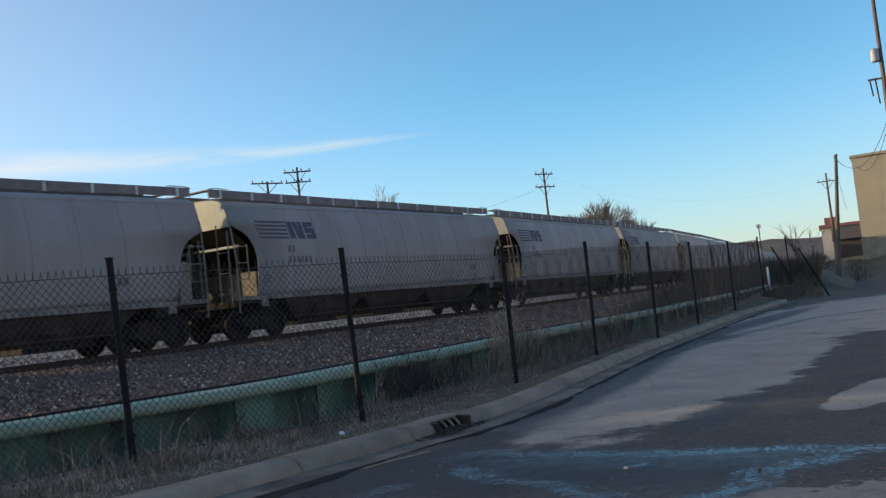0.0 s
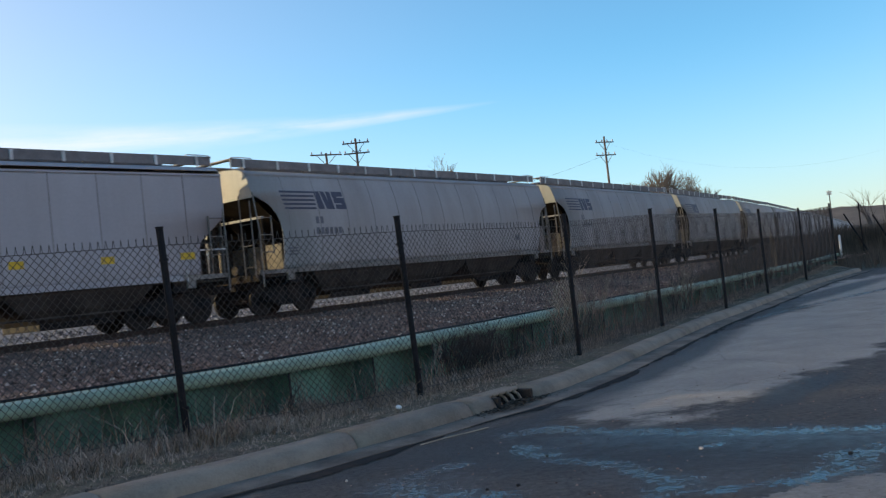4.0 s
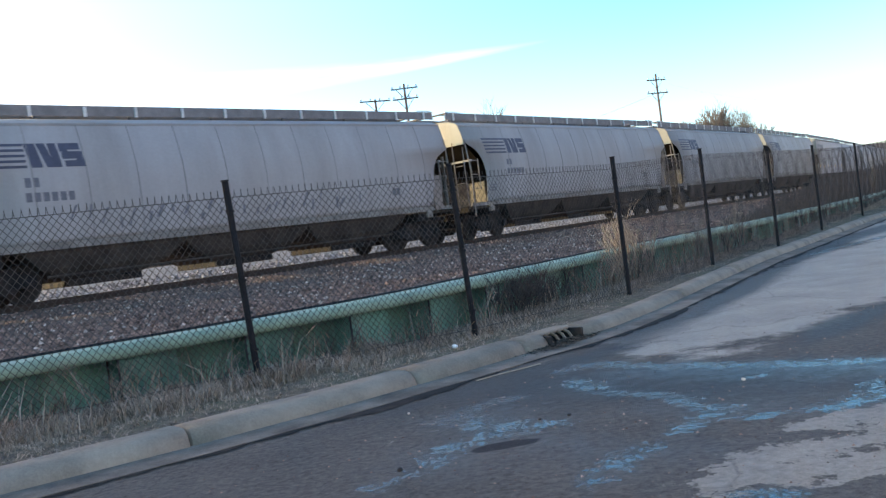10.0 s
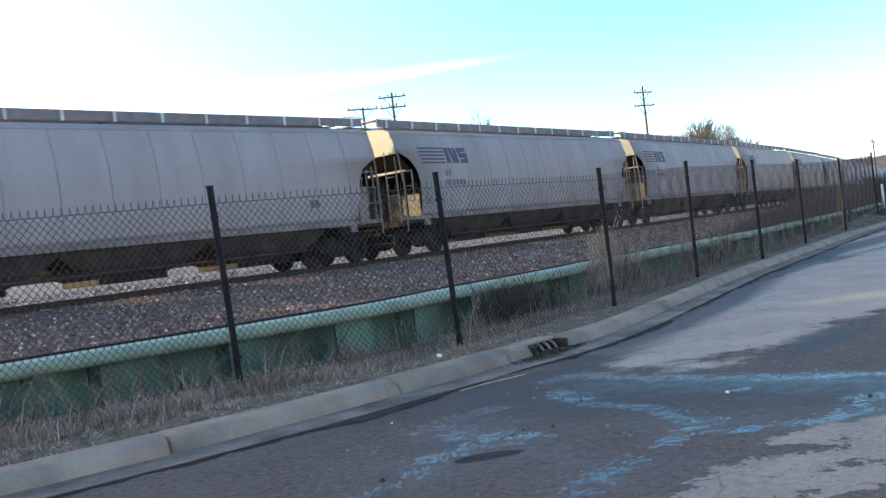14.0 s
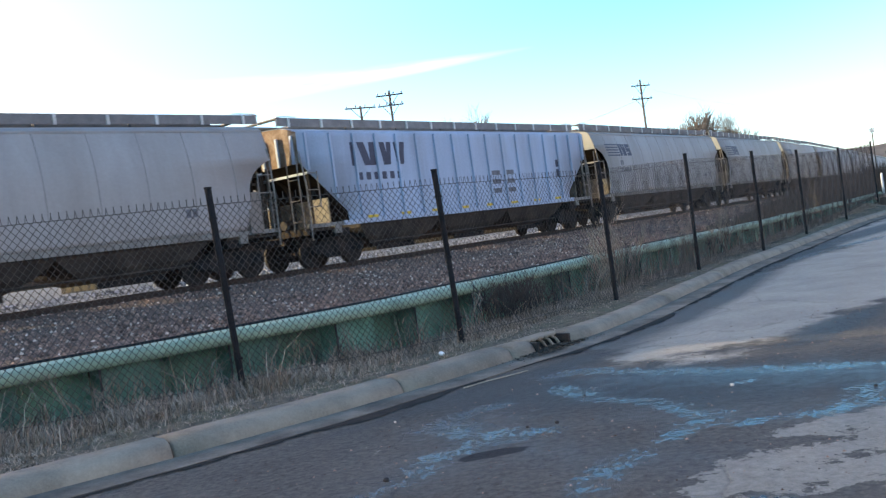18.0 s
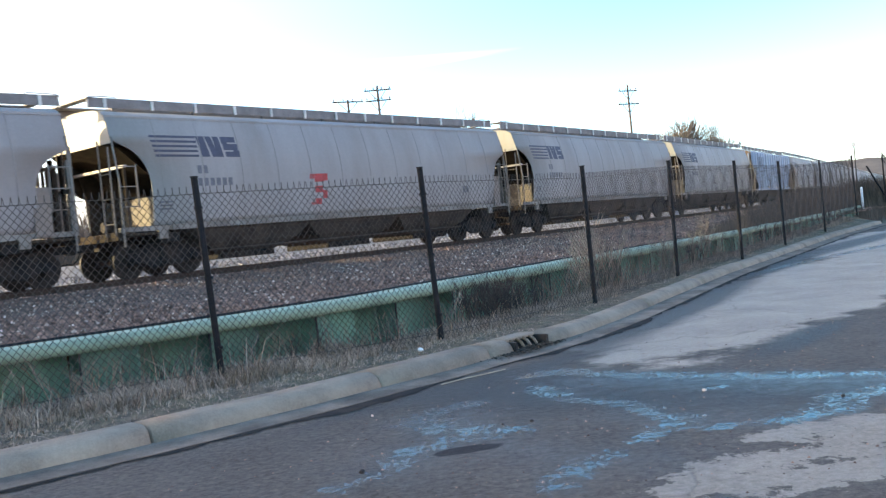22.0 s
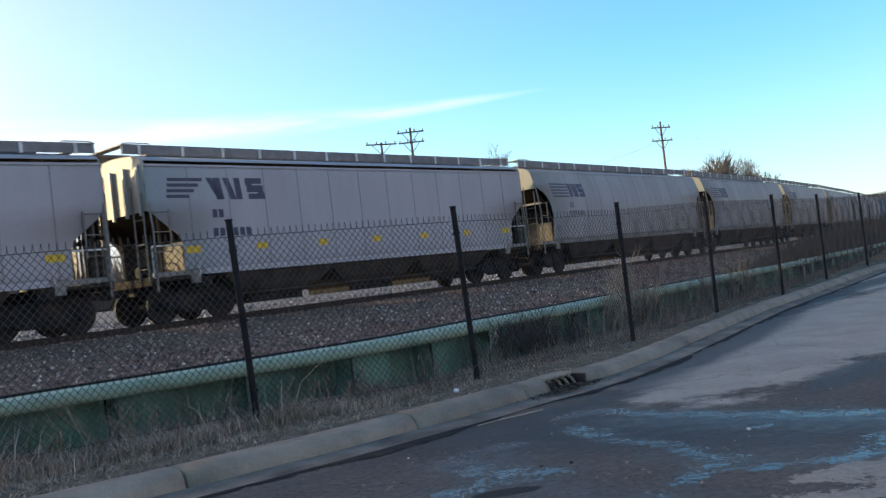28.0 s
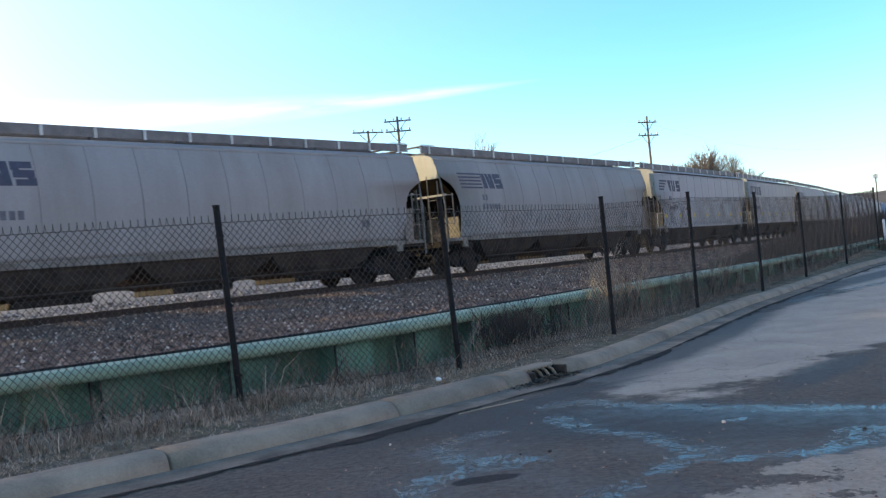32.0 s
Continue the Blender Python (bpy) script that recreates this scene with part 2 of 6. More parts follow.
CONCRETE = material("kerb_concrete", (0.33, 0.25, 0.185), 0.88, 0, 0.22, 3, 60, 0.5, (0.16, 0.135, 0.11), 0.7, 1.6, 0.06, spec=0.2)
GUTTER = material("gutter_concrete", (0.235, 0.188, 0.148), 0.9, 0, 0.3, 2.5, 60, 0.6, (0.06, 0.055, 0.05), 0.8, 1.3, spec=0.1)
IRON = material("cast_iron", (0.03, 0.027, 0.025), 0.7, 0.4, 0.3, 6, 50, 0.2, (0.10, 0.05, 0.03), 0.5, 3.0)
BALLAST = material("ballast_gravel", (0.19, 0.110, 0.082), 0.95, 0, 0.6, 14, 45, 0.9, (0.14, 0.088, 0.064), 0.7, 0.35, distance=0.04, spec=0.15)
BALLAST_PALE = material("pale_ballast_gravel", (0.135, 0.140, 0.15), 0.95, 0, 0.95, 3.5, 14, 0.9, (0.02, 0.02, 0.022), 0.95, 3.5, distance=0.05)
STONE = material("crushed_stone", (0.25, 0.142, 0.105), 0.9, 0, 0.3, 6, 60, 0.3, island=0.75, spec=0.3)
PALE_STONE = material("pale_crushed_stone", (0.52, 0.39, 0.31), 0.85, 0, 0.3, 6, 60, 0.3, island=0.5, spec=0.3)
GREY_STONE = material("grey_crushed_stone", (0.21, 0.205, 0.21), 0.9, 0, 0.3, 6, 60, 0.3, island=0.8)
EARTH = material("dry_scrub_earth", (0.115, 0.10, 0.06), 0.95, 0, 0.35, 0.6, 8, 0.6, (0.075, 0.08, 0.04), 0.7, 0.08, distance=0.06)
VERGE = material("verge_soil_and_thatch", (0.140, 0.108, 0.072), 0.95, 0, 0.6, 9, 70, 1.0, (0.075, 0.09, 0.04), 0.8, 1.6, distance=0.04)
STRAW = material("dead_straw", (0.42, 0.298, 0.218), 0.9, 0, 0.4, 2.0, 20, 0.0, (0.19, 0.135, 0.09), 0.7, 1.0, island=0.55)
TWIG = material("bare_twig_bark", (0.075, 0.056, 0.046), 0.9, 0, 0.3, 2.0, 20, 0.0)
TREE_TWIG = material("winter_tree_bark", (0.12, 0.105, 0.098), 0.9, 0, 0.3, 2.0, 20, 0.0)
BRUSH = material("brown_brush_stems", (0.135, 0.092, 0.068), 0.95, 0, 0.3, 2.0, 20, 0.0, island=0.4)
WEED = material("grey_straw_stalks", (0.40, 0.31, 0.23), 0.9, 0, 0.3, 2.0, 20, 0.0, (0.20, 0.145, 0.10), 0.6, 1.0)
POLE_WOOD = material("weathered_pole_timber", (0.13, 0.10, 0.085), 0.9, 0, 0.3, 2.0, 25, 0.3, streak=True)
CABLE = material("black_cable", (0.02, 0.02, 0.02), 0.7, 0, 0.1, 3, 20, 0.0)
CERAMIC = material("grey_porcelain", (0.35, 0.36, 0.38), 0.3, 0, 0.1, 3, 20, 0.0)
STUCCO = material("tan_stucco", (0.40, 0.335, 0.245), 0.9, 0, 0.08, 0.5, 20, 0.15, (0.33, 0.27, 0.19), 0.4, 0.3)
STONEWALL = material("rough_stone_base", (0.26, 0.235, 0.19), 0.95, 0, 0.3, 1.5, 12, 0.5, per_object=0.12)
RED_ROOF = material("red_metal_roof", (0.27, 0.10, 0.085), 0.6, 0, 0.15, 1, 10, 0.05)
CREAM = material("cream_render", (0.52, 0.45, 0.38), 0.9, 0, 0.1, 0.7, 12, 0.05)
DARK_BOARD = material("dark_brown_boards", (0.09, 0.065, 0.05), 0.85, 0, 0.25, 1.2, 12, 0.1)
GLASS = material("dark_window_glass", (0.03, 0.035, 0.04), 0.12, 0, 0.1, 2, 10, 0.0)
HILL = material("far_winter_woods", (0.10, 0.085, 0.075), 1.0, 0, 0.25, 0.03, 0.3, 0.0, (0.06, 0.06, 0.055), 0.6, 0.01)
REED = material("pale_dry_reed", (0.42, 0.34, 0.24), 0.8, 0, 0.2, 8, 40, 0.0)
DEBRIS = material("dead_brown_leaves", (0.075, 0.052, 0.036), 0.9, 0, 0.3, 6, 40, 0.0, island=0.6)
LITTER = material("white_litter", (0.75, 0.75, 0.72), 0.6, 0, 0.1, 20, 60, 0.0)
SIGN_WHITE = material("white_signal_paint", (0.72, 0.72, 0.70), 0.5, 0, 0.1, 8, 40, 0.0)


# ---- building helpers ----
def part(name, bm, mat, parent=None, label="", smooth=False):
    me = bpy.data.meshes.new(name)
    bmesh.ops.recalc_face_normals(bm, faces=bm.faces)
    bm.to_mesh(me)
    bm.free()
    if smooth:
        me.polygons.foreach_set("use_smooth", [True] * len(me.polygons))
    me.materials.append(mat)
    ob = new(name, me)
    if parent:
        ob.parent = parent
    if label:
        ob["label"] = label
    return ob


def raw(name, verts, faces, mat, parent=None, smooth=False):
    me = bpy.data.meshes.new(name)
    me.from_pydata(verts, [], faces)
    if smooth:
        me.polygons.foreach_set("use_smooth", [True] * len(me.polygons))
    me.materials.append(mat)
    ob = new(name, me)
    if parent:
        ob.parent = parent
    return ob


def empty(name, label, category, group="", kind=""):
    ob = new(name)
    ob.empty_display_size = 0.2
    return tagged(ob, label, category, group, kind)


def box(bm, x0, x1, y0, y1, z0, z1, bevel=0.0):
    vs = [bm.verts.new((x, y, z)) for z in (z0, z1) for y in (y0, y1) for x in (x0, x1)]
    fs = [bm.faces.new([vs[i] for i in q]) for q in ((0, 2, 3, 1), (4, 5, 7, 6), (0, 1, 5, 4), (2, 6, 7, 3), (0, 4, 6, 2), (1, 3, 7, 5))]
    if bevel:
        es = {e for f in fs for e in f.edges}
        bmesh.ops.bevel(bm, geom=list(es), offset=bevel, segments=2, affect="EDGES", profile=0.5)
    return bm


def boxbm(*a, **k):
    return box(bmesh.new(), *a, **k)


def rod(bm, a, b, r, sides=6, r2=None):
    """A straight bar from a to b, with r at a and r2 at b."""
    a, b = Vector(a), Vector(b)
    d = (b - a)
    if d.length < 1e-6:
        return bm
    d.normalize()
    u = d.orthogonal().normalized()
    v = d.cross(u)
    rings = []
    for c, rr in ((a, r), (b, r if r2 is None else r2)):
        rings.append([bm.verts.new(c + u * (rr * math.cos(2 * math.pi * i / sides)) + v * (rr * math.sin(2 * math.pi * i / sides))) for i in range(sides)])
    for i in range(sides):
        j = (i + 1) % sides
        bm.faces.new((rings[0][i], rings[0][j], rings[1][j], rings[1][i]))
    bm.faces.new(rings[0][::-1])
    bm.faces.new(rings[1])
    return bm


def pipe(bm, pts, r, sides=6):
    for a, b in zip(pts[:-1], pts[1:]):
        rod(bm, a, b, r, sides)
    return bm


def prism(bm, poly, axis, lo, hi):
    """A flat outline, in the two other axes, drawn out along axis from lo to hi."""
    def at(p, h):
        return {"x": (h, p[0], p[1]), "y": (p[0], h, p[1]), "z": (p[0], p[1], h)}[axis]
    a = [bm.verts.new(at(q, lo)) for q in poly]
    b = [bm.verts.new(at(q, hi)) for q in poly]
    bm.faces.new(a)
    bm.faces.new(b[::-1])
    for i in range(len(poly)):
        j = (i + 1) % len(poly)
        bm.faces.new((a[i], b[i], b[j], a[j]))
    return bm


def lathe(bm, prof, axis="y", sides=20, centre=(0, 0, 0)):
    """A turned body: prof is a list of (along, radius)."""
    rings = []
    for h, r in prof:
        ring = []
        for i in range(sides):
            a = 2 * math.pi * i / sides
            p = {"y": (r * math.cos(a), h, r * math.sin(a)), "z": (r * math.cos(a), r * math.sin(a), h), "x": (h, r * math.cos(a), r * math.sin(a))}[axis]
            ring.append(bm.verts.new((p[0] + centre[0], p[1] + centre[1], p[2] + centre[2])))
        rings.append(ring)
    for r0, r1 in zip(rings[:-1], rings[1:]):
        for i in range(sides):
            j = (i + 1) % sides
            bm.faces.new((r0[i], r0[j], r1[j], r1[i]))
    bm.faces.new(rings[0][::-1])
    bm.faces.new(rings[-1])
    return bm


# ---- the railway's line ----
RAIL_Z = 0.855
_s = np.arange(-120.0, 900.0, 0.5)
_c = np.clip(_s, -25, 92)
_th = 0.86704 + 0.0036582 * _c - 1.9741e-5 * _c * _c
_x = np.concatenate(([0], np.cumsum(np.cos((_th[1:] + _th[:-1]) / 2) * 0.5)))
_y = np.concatenate(([0], np.cumsum(np.sin((_th[1:] + _th[:-1]) / 2) * 0.5)))
_x -= np.interp(0, _s, _x)
_y += 32.545 - np.interp(0, _s, _y)


def track(s, lateral=0.0):
    """Plan place and heading on the line, s metres along it; lateral is towards the road."""
    th = float(np.interp(s, _s, _th))
    return float(np.interp(s, _s, _x)) + lateral * math.sin(th), float(np.interp(s, _s, _y)) - lateral * math.cos(th), th


def travelled(t):
    """How far the train has come along the line at t seconds."""
    u = t / 32
    return -5.421 + 419.652 * u + 21.806 * u ** 2 - 85.681 * u ** 3 + 42.375 * u ** 4


# the kerb's back edge, the fence posts (plan place and top) and the pile wall's cap
KERB = [(-16.0, -2.4), (-9.5, 1.5), (-5.4, 4.05), (-2.92, 5.64), (-1.95, 6.33), (-0.96, 7.13), (-0.42, 7.63), (0.10, 8.10), (0.61, 8.62), (1.06, 9.00),
        (1.58, 9.60), (2.32, 10.65), (3.60, 12.74), (5.46, 15.71), (7.90, 19.18), (12.35, 25.58), (17.0, 31.5)]


def polar(azimuth, d):
    return d * math.sin(radians(azimuth)), d * math.cos(radians(azimuth))


def sample(points, step):
    """Points spaced evenly along a polyline."""
    out, carry = [], 0.0
    for a, b in zip(points[:-1], points[1:]):
        a, b = Vector(a), Vector(b)
        n = (b - a).length
        d = carry
        while d < n:
            out.append(a.lerp(b, d / n))
            d += step
        carry = d - n
    out.append(Vector(points[-1]))
    return out


def offset_line(points, d):
    """A plan polyline moved sideways, to its right for d > 0."""
    out = []
    for i, p in enumerate(points):
        a, b = Vector(points[max(i - 1, 0)]), Vector(points[min(i + 1, len(points) - 1)])
        t = (b - a).normalized()
        out.append((p[0] + t.y * d, p[1] - t.x * d))
    return out


CAP_AZ = [(-60, 11.5), (-45, 9.3), (-35, 8.6), (-26.7, 8.48), (-22.2, 8.65), (-17.4, 8.81), (-12.35, 9.11), (-8.84, 9.40), (-5.27, 9.75), (-1.66, 10.3), (2.36, 11.4), (7.39, 12.8),
          (11.65, 14.9), (14.4, 16.2), (17.1, 18.1), (20.7, 21.8), (23.2, 26.4), (26.0, 34.0), (27.5, 43.0)]
CAP = [polar(a, d) for a, d in CAP_AZ]


# ---- ground, ballast, track ----
def rise(x, y):
    """The ground's height: level by the road, a bank behind its far end."""
    d, a = math.hypot(x, y), math.degrees(math.atan2(x, y))
    if y < 0 or a < 25 or a > 110:
        return 0.0
    edge = float(np.interp(a, [25, 28, 30, 31.5, 34.4, 36, 110], [30, 31, 35, 60, 60, 44, 44]))
    u = min(max((d - edge) / 24, 0), 1)
    side = min(max((a - 27) / 3.5, 0), 1)
    return 1.75 * u * u * (3 - 2 * u) * side


def ground():
    rings = [0, 3, 6, 9, 12, 15, 18, 21, 24, 27, 30, 33, 36, 39, 42, 45, 48, 51, 54, 57, 60, 63, 66, 70, 75, 80, 90, 110, 150, 220, 400, 900, 2600]
    n = 144
    verts, faces = [(0, 0, -0.08)], []
    for r in rings[1:]:
        for i in range(n):
            x, y = polar(360 * i / n, r)
            verts.append((x, y, rise(x, y) - 0.08))
    for i in range(n):
        faces.append((0, 1 + (i + 1) % n, 1 + i))
    for k in range(len(rings) - 2):
        for i in range(n):
            j = (i + 1) % n
            a, b = 1 + k * n, 1 + (k + 1) * n
            faces.append((a + i, a + j, b + j, b + i))
    ob = raw("ground", verts, faces, EARTH, smooth=True)
    tagged(ob, "dry brown winter earth with sparse dead grass", "ground", kind="structure")


def road_material():
    m = bpy.data.materials.new("patched_wet_asphalt")
    m.use_nodes = True
    n, l = m.node_tree.nodes, m.node_tree.links
    b = n["Principled BSDF"]
    tc = n.new("ShaderNodeTexCoord")

    def mth(op, a, c=None, d=None, clamp=False):
        q = n.new("ShaderNodeMath")
        q.operation, q.use_clamp = op, clamp
        for i, v in enumerate((a, c, d)):
            if v is None:
                continue
            if isinstance(v, (int, float)):
                q.inputs[i].default_value = v
            else:
                l.new(v, q.inputs[i])
        return q.outputs[0]

    def noi(scale, detail=4, rough=0.6, vec=None):
        q = n.new("ShaderNodeTexNoise")
        q.inputs["Scale"].default_value, q.inputs["Detail"].default_value, q.inputs["Roughness"].default_value = scale, detail, rough
        l.new(vec or tc.outputs["Object"], q.inputs["Vector"])
        return q.outputs[0]

    def mask(name):
        q = n.new("ShaderNodeAttribute")
        q.attribute_type, q.attribute_name = "GEOMETRY", name
        return q.outputs["Fac"]

    def mix(f, a, c):
        q = n.new("ShaderNodeMix")
        q.data_type = "RGBA"
        l.new(f, q.inputs["Factor"])
        for v, k in ((a, "A"), (c, "B")):
            if isinstance(v, tuple):
                q.inputs[k].default_value = (*v, 1)
            else:
                l.new(v, q.inputs[k])
        return q.outputs["Result"]

    wob = mth("MULTIPLY", mth("SUBTRACT", noi(1.3, 6, 0.65), 0.5), 0.9)
    dry = mth("MULTIPLY", mth("ADD", mask("dry"), wob), 9.0, clamp=True)
    wet = mth("MULTIPLY", mth("ADD", mask("wet"), wob), 2.2, clamp=True)
    # standing water breaks up into a ragged net over the coarse stone, with a damp film round it
    wide, core = mask("damp"), mask("puddle")
    ragged = mth("ADD", mth("MULTIPLY", mth("SUBTRACT", noi(6.0, 5, 0.7), 0.5), 5.0), mth("MULTIPLY", mth("SUBTRACT", noi(26.0, 4, 0.75), 0.5), 8.0))
    holes = mth("MULTIPLY", mth("SUBTRACT", noi(28.0, 2, 0.5), 0.60), 25.0, clamp=True)
    core = mth("MULTIPLY", mth("ADD", mth("SUBTRACT", mth("MULTIPLY", core, 1.9), 1.38), mth("MULTIPLY", ragged, mth("MULTIPLY", core, 2.0, clamp=True))), 5.0, clamp=True)
    core = mth("MULTIPLY", core, mth("SUBTRACT", 1.0, mth("MULTIPLY", holes, 0.9)))
    film = mth("MULTIPLY", mth("ADD", mth("MULTIPLY", wide, 1.3), mth("MULTIPLY", mth("SUBTRACT", noi(7.0, 7, 0.8), 0.56), 4.2)), 0.6, clamp=True)
    patch = mth("MULTIPLY", mth("ADD", mask("dark"), mth("MULTIPLY", mth("SUBTRACT", noi(5.0, 4), 0.5), 0.9)), 6.0, clamp=True)
    clear = mth("SUBTRACT", 1.0, patch)
    pud = mth("MULTIPLY", mth("MAXIMUM", core, mth("MULTIPLY", film, 0.42)), clear)
    crust = mask("crust")
    crust = mth("MULTIPLY", mth("ADD", mth("SUBTRACT", mth("MULTIPLY", crust, 2.0), 0.72), mth("MULTIPLY", mth("SUBTRACT", noi(5.5, 7, 0.75), 0.53), 6.0)), 5.0, clamp=True)
    dry = mth("MAXIMUM", dry, mth("MULTIPLY", crust, 0.8))
    grain, mid = noi(170, 3, 0.7), noi(1.3, 6, 0.65)
    crack = n.new("ShaderNodeTexVoronoi")
    crack.feature = "DISTANCE_TO_EDGE"
    crack.inputs["Scale"].default_value = 0.42
    warp = n.new("ShaderNodeVectorMath")
    warp.operation = "ADD"
    wn_ = n.new("ShaderNodeTexNoise")
    wn_.inputs["Scale"].default_value, wn_.inputs["Detail"].default_value = 0.9, 5
    l.new(tc.outputs["Object"], wn_.inputs["Vector"])
    l.new(tc.outputs["Object"], warp.inputs[0]), l.new(wn_.outputs["Color"], warp.inputs[1])
    l.new(warp.outputs[0], crack.inputs["Vector"])
    line = mth("SUBTRACT", 1.0, mth("MULTIPLY", crack.outputs["Distance"], 130.0), clamp=True)
    col = mix(dry, (0.118, 0.100, 0.085), (0.39, 0.335, 0.278))
    col = mix(mth("MULTIPLY", wet, 0.85), col, (0.050, 0.043, 0.039))
    col = mix(mth("MULTIPLY", line, 0.28), col, (0.03, 0.028, 0.026))
    col = mix(patch, col, (0.028, 0.026, 0.027))
    col = mix(pud, col, (0.022, 0.026, 0.036))
    shade = n.new("ShaderNodeVectorMath")
    shade.operation = "SCALE"
    l.new(col, shade.inputs[0])
    speck = mth("MULTIPLY", mth("SUBTRACT", noi(20, 7, 0.85), 0.5), mth("SUBTRACT", 3.6, mth("MULTIPLY", dry, 2.4)))
    chip = mth("MULTIPLY", mth("SUBTRACT", noi(75, 2, 0.6), 0.66), 6.0, clamp=True)
    pit = mth("MULTIPLY", mth("SUBTRACT", noi(24, 3, 0.6), 0.64), -3.0)
    l.new(mth("MAXIMUM", mth("ADD", mth("ADD", mth("ADD", mth("MULTIPLY", grain, 0.9), mth("MULTIPLY", mid, 0.8)), mth("ADD", speck, chip)), mth("ADD", mth("MINIMUM", pit, 0.0), 0.13)), 0.2), shade.inputs["Scale"])
    l.new(mth("ADD", 0.3, mth("MULTIPLY", pud, 0.7)), b.inputs["Specular IOR Level"])
    flecks = mth("MULTIPLY", mth("SUBTRACT", noi(38.0, 4, 0.7), 0.44), 9.0, clamp=True)
    l.new(mth("MULTIPLY", mth("MULTIPLY", core, clear), mth("ADD", 0.10, mth("MULTIPLY", flecks, 0.42))), b.inputs["Coat Weight"])
    b.inputs["Coat Roughness"].default_value, b.inputs["Coat IOR"].default_value = 0.05, 1.45
    l.new(shade.outputs[0], b.inputs["Base Color"])
    ro = mth("SUBTRACT", 0.92, mth("MULTIPLY", wet, 0.30))
    l.new(mth("MAXIMUM", mth("SUBTRACT", ro, mth("MULTIPLY", pud, 0.85)), 0.06), b.inputs["Roughness"])
    bp = n.new("ShaderNodeBump")
    bp.inputs["Distance"].default_value = 0.012
    l.new(mth("ADD", 0.7, mth("MULTIPLY", pud, 0.3)), bp.inputs["Strength"])
    rough_top = mth("MULTIPLY", mth("SUBTRACT", mth("ADD", grain, mth("MULTIPLY", mid, 0.6)), mth("MULTIPLY", line, 0.5)), mth("SUBTRACT", 1.0, mth("MULTIPLY", pud, 0.75)))
    ripple = mth("MULTIPLY", noi(60, 2, 0.5), mth("MULTIPLY", pud, 0.45))
    l.new(mth("ADD", rough_top, ripple), bp.inputs["Height"])
    l.new(bp.outputs[0], b.inputs["Normal"])
    return m


# wobbly patches on the road: centre x, y, turn, half length, half width
DRY = [(5.5, 12.25, 52, 6.6, 1.45), (14.0, 21.5, 50, 9.0, 3.4), (1.64, 7.57, -45, 0.16, 0.06), (5.2, 8.0, 40, 1.3, 0.35)]
WET = [(0.6, 7.35, 40, 2.6, 0.22), (3.6, 11.45, 57, 5.6, 0.5), (6.6, 16.3, 53, 4.0, 0.6), (3.5, 7.85, 46, 1.4, 0.28), (1.5, 6.3, -25, 2.4, 0.9), (11.0, 21.5, 48, 7, 0.6), (7.6, 17.6, 45, 2.5, 0.4)]
DARK = [(0.26, 5.09, 14, 0.25, 0.10)]


def along(points, half):
    """Stretches of standing water strung along a polyline: x, y to x, y and half width."""
    return [(xa, ya, xb, yb, half) for (xa, ya), (xb, yb) in zip(points[:-1], points[1:])]


PUDDLE = (along([(0.94, 7.30), (1.20, 7.47), (1.49, 7.09), (2.11, 6.50), (2.48, 6.28), (2.98, 6.01), (3.8, 5.4)], 0.125)
          + along([(0.94, 6.74), (1.04, 6.17), (1.25, 5.90), (1.46, 5.58), (1.56, 5.29), (1.67, 5.35)], 0.085)
          + along([(1.55, 5.26), (1.64, 4.98), (1.93, 4.98), (2.14, 4.95)], 0.075) + along([(2.14, 4.95), (2.39, 5.05), (2.67, 5.41), (3.2, 5.5)], 0.125)
          + along([(1.40, 5.10), (1.16, 4.86)], 0.09) + along([(0.95, 4.65), (0.78, 4.40), (0.62, 4.18)], 0.10)
          + along([(-0.18, 5.97), (0.02, 6.11), (0.26, 6.34), (0.44, 6.47)], 0.085) + along([(0.02, 6.11), (0.18, 5.64), (0.38, 5.44), (0.55, 5.45)], 0.15)
          + along([(0.17, 5.38), (-0.08, 5.11), (-0.18, 4.87)], 0.125) + along([(-0.18, 4.87), (-0.32, 4.67), (-0.49, 4.50)], 0.07)
          + along([(2.02, 6.08), (2.14, 6.06)], 0.05) + along([(1.12, 3.67), (1.33, 3.66)], 0.09)
          + along([(8.4, 17.6), (11.6, 20.2), (13.8, 20.8)], 0.2) + along([(6.6, 15.9), (8.4, 17.6)], 0.1))
# a wider damp film, and crusts of pale dried silt
DAMP = along([(0.43, 5.03), (0.63, 4.85), (0.82, 4.61), (1.2, 4.4)], 0.26) + along([(0.1, 5.9), (0.3, 5.5), (-0.1, 4.9)], 0.3) + along([(1.5, 6.8), (3.0, 5.75)], 0.3) + along([(1.2, 5.5), (2.3, 4.9)], 0.2)
CRUST = along([(1.13, 3.83), (1.46, 4.18), (1.69, 4.21), (2.5, 4.3)], 0.13) + along([(1.79, 4.62), (2.07, 4.70), (2.5, 4.76)], 0.11) + along([(1.39, 4.00), (1.54, 3.86), (2.4, 3.97)], 0.15) + along([(2.2, 4.5), (3.6, 4.6)], 0.2)


def inside(x, y, ellipses):
    """How deep a place lies within the nearest of some ellipses; below 0 outside them."""
    best = np.full(x.shape, -2.0)
    for cx, cy, ang, ra, rb in ellipses:
        c, d = math.cos(radians(ang)), math.sin(radians(ang))
        u, v = ((x - cx) * c + (y - cy) * d) / ra, ((y - cy) * c - (x - cx) * d) / rb
        best = np.maximum(best, 1 - np.sqrt(u * u + v * v))
    return best


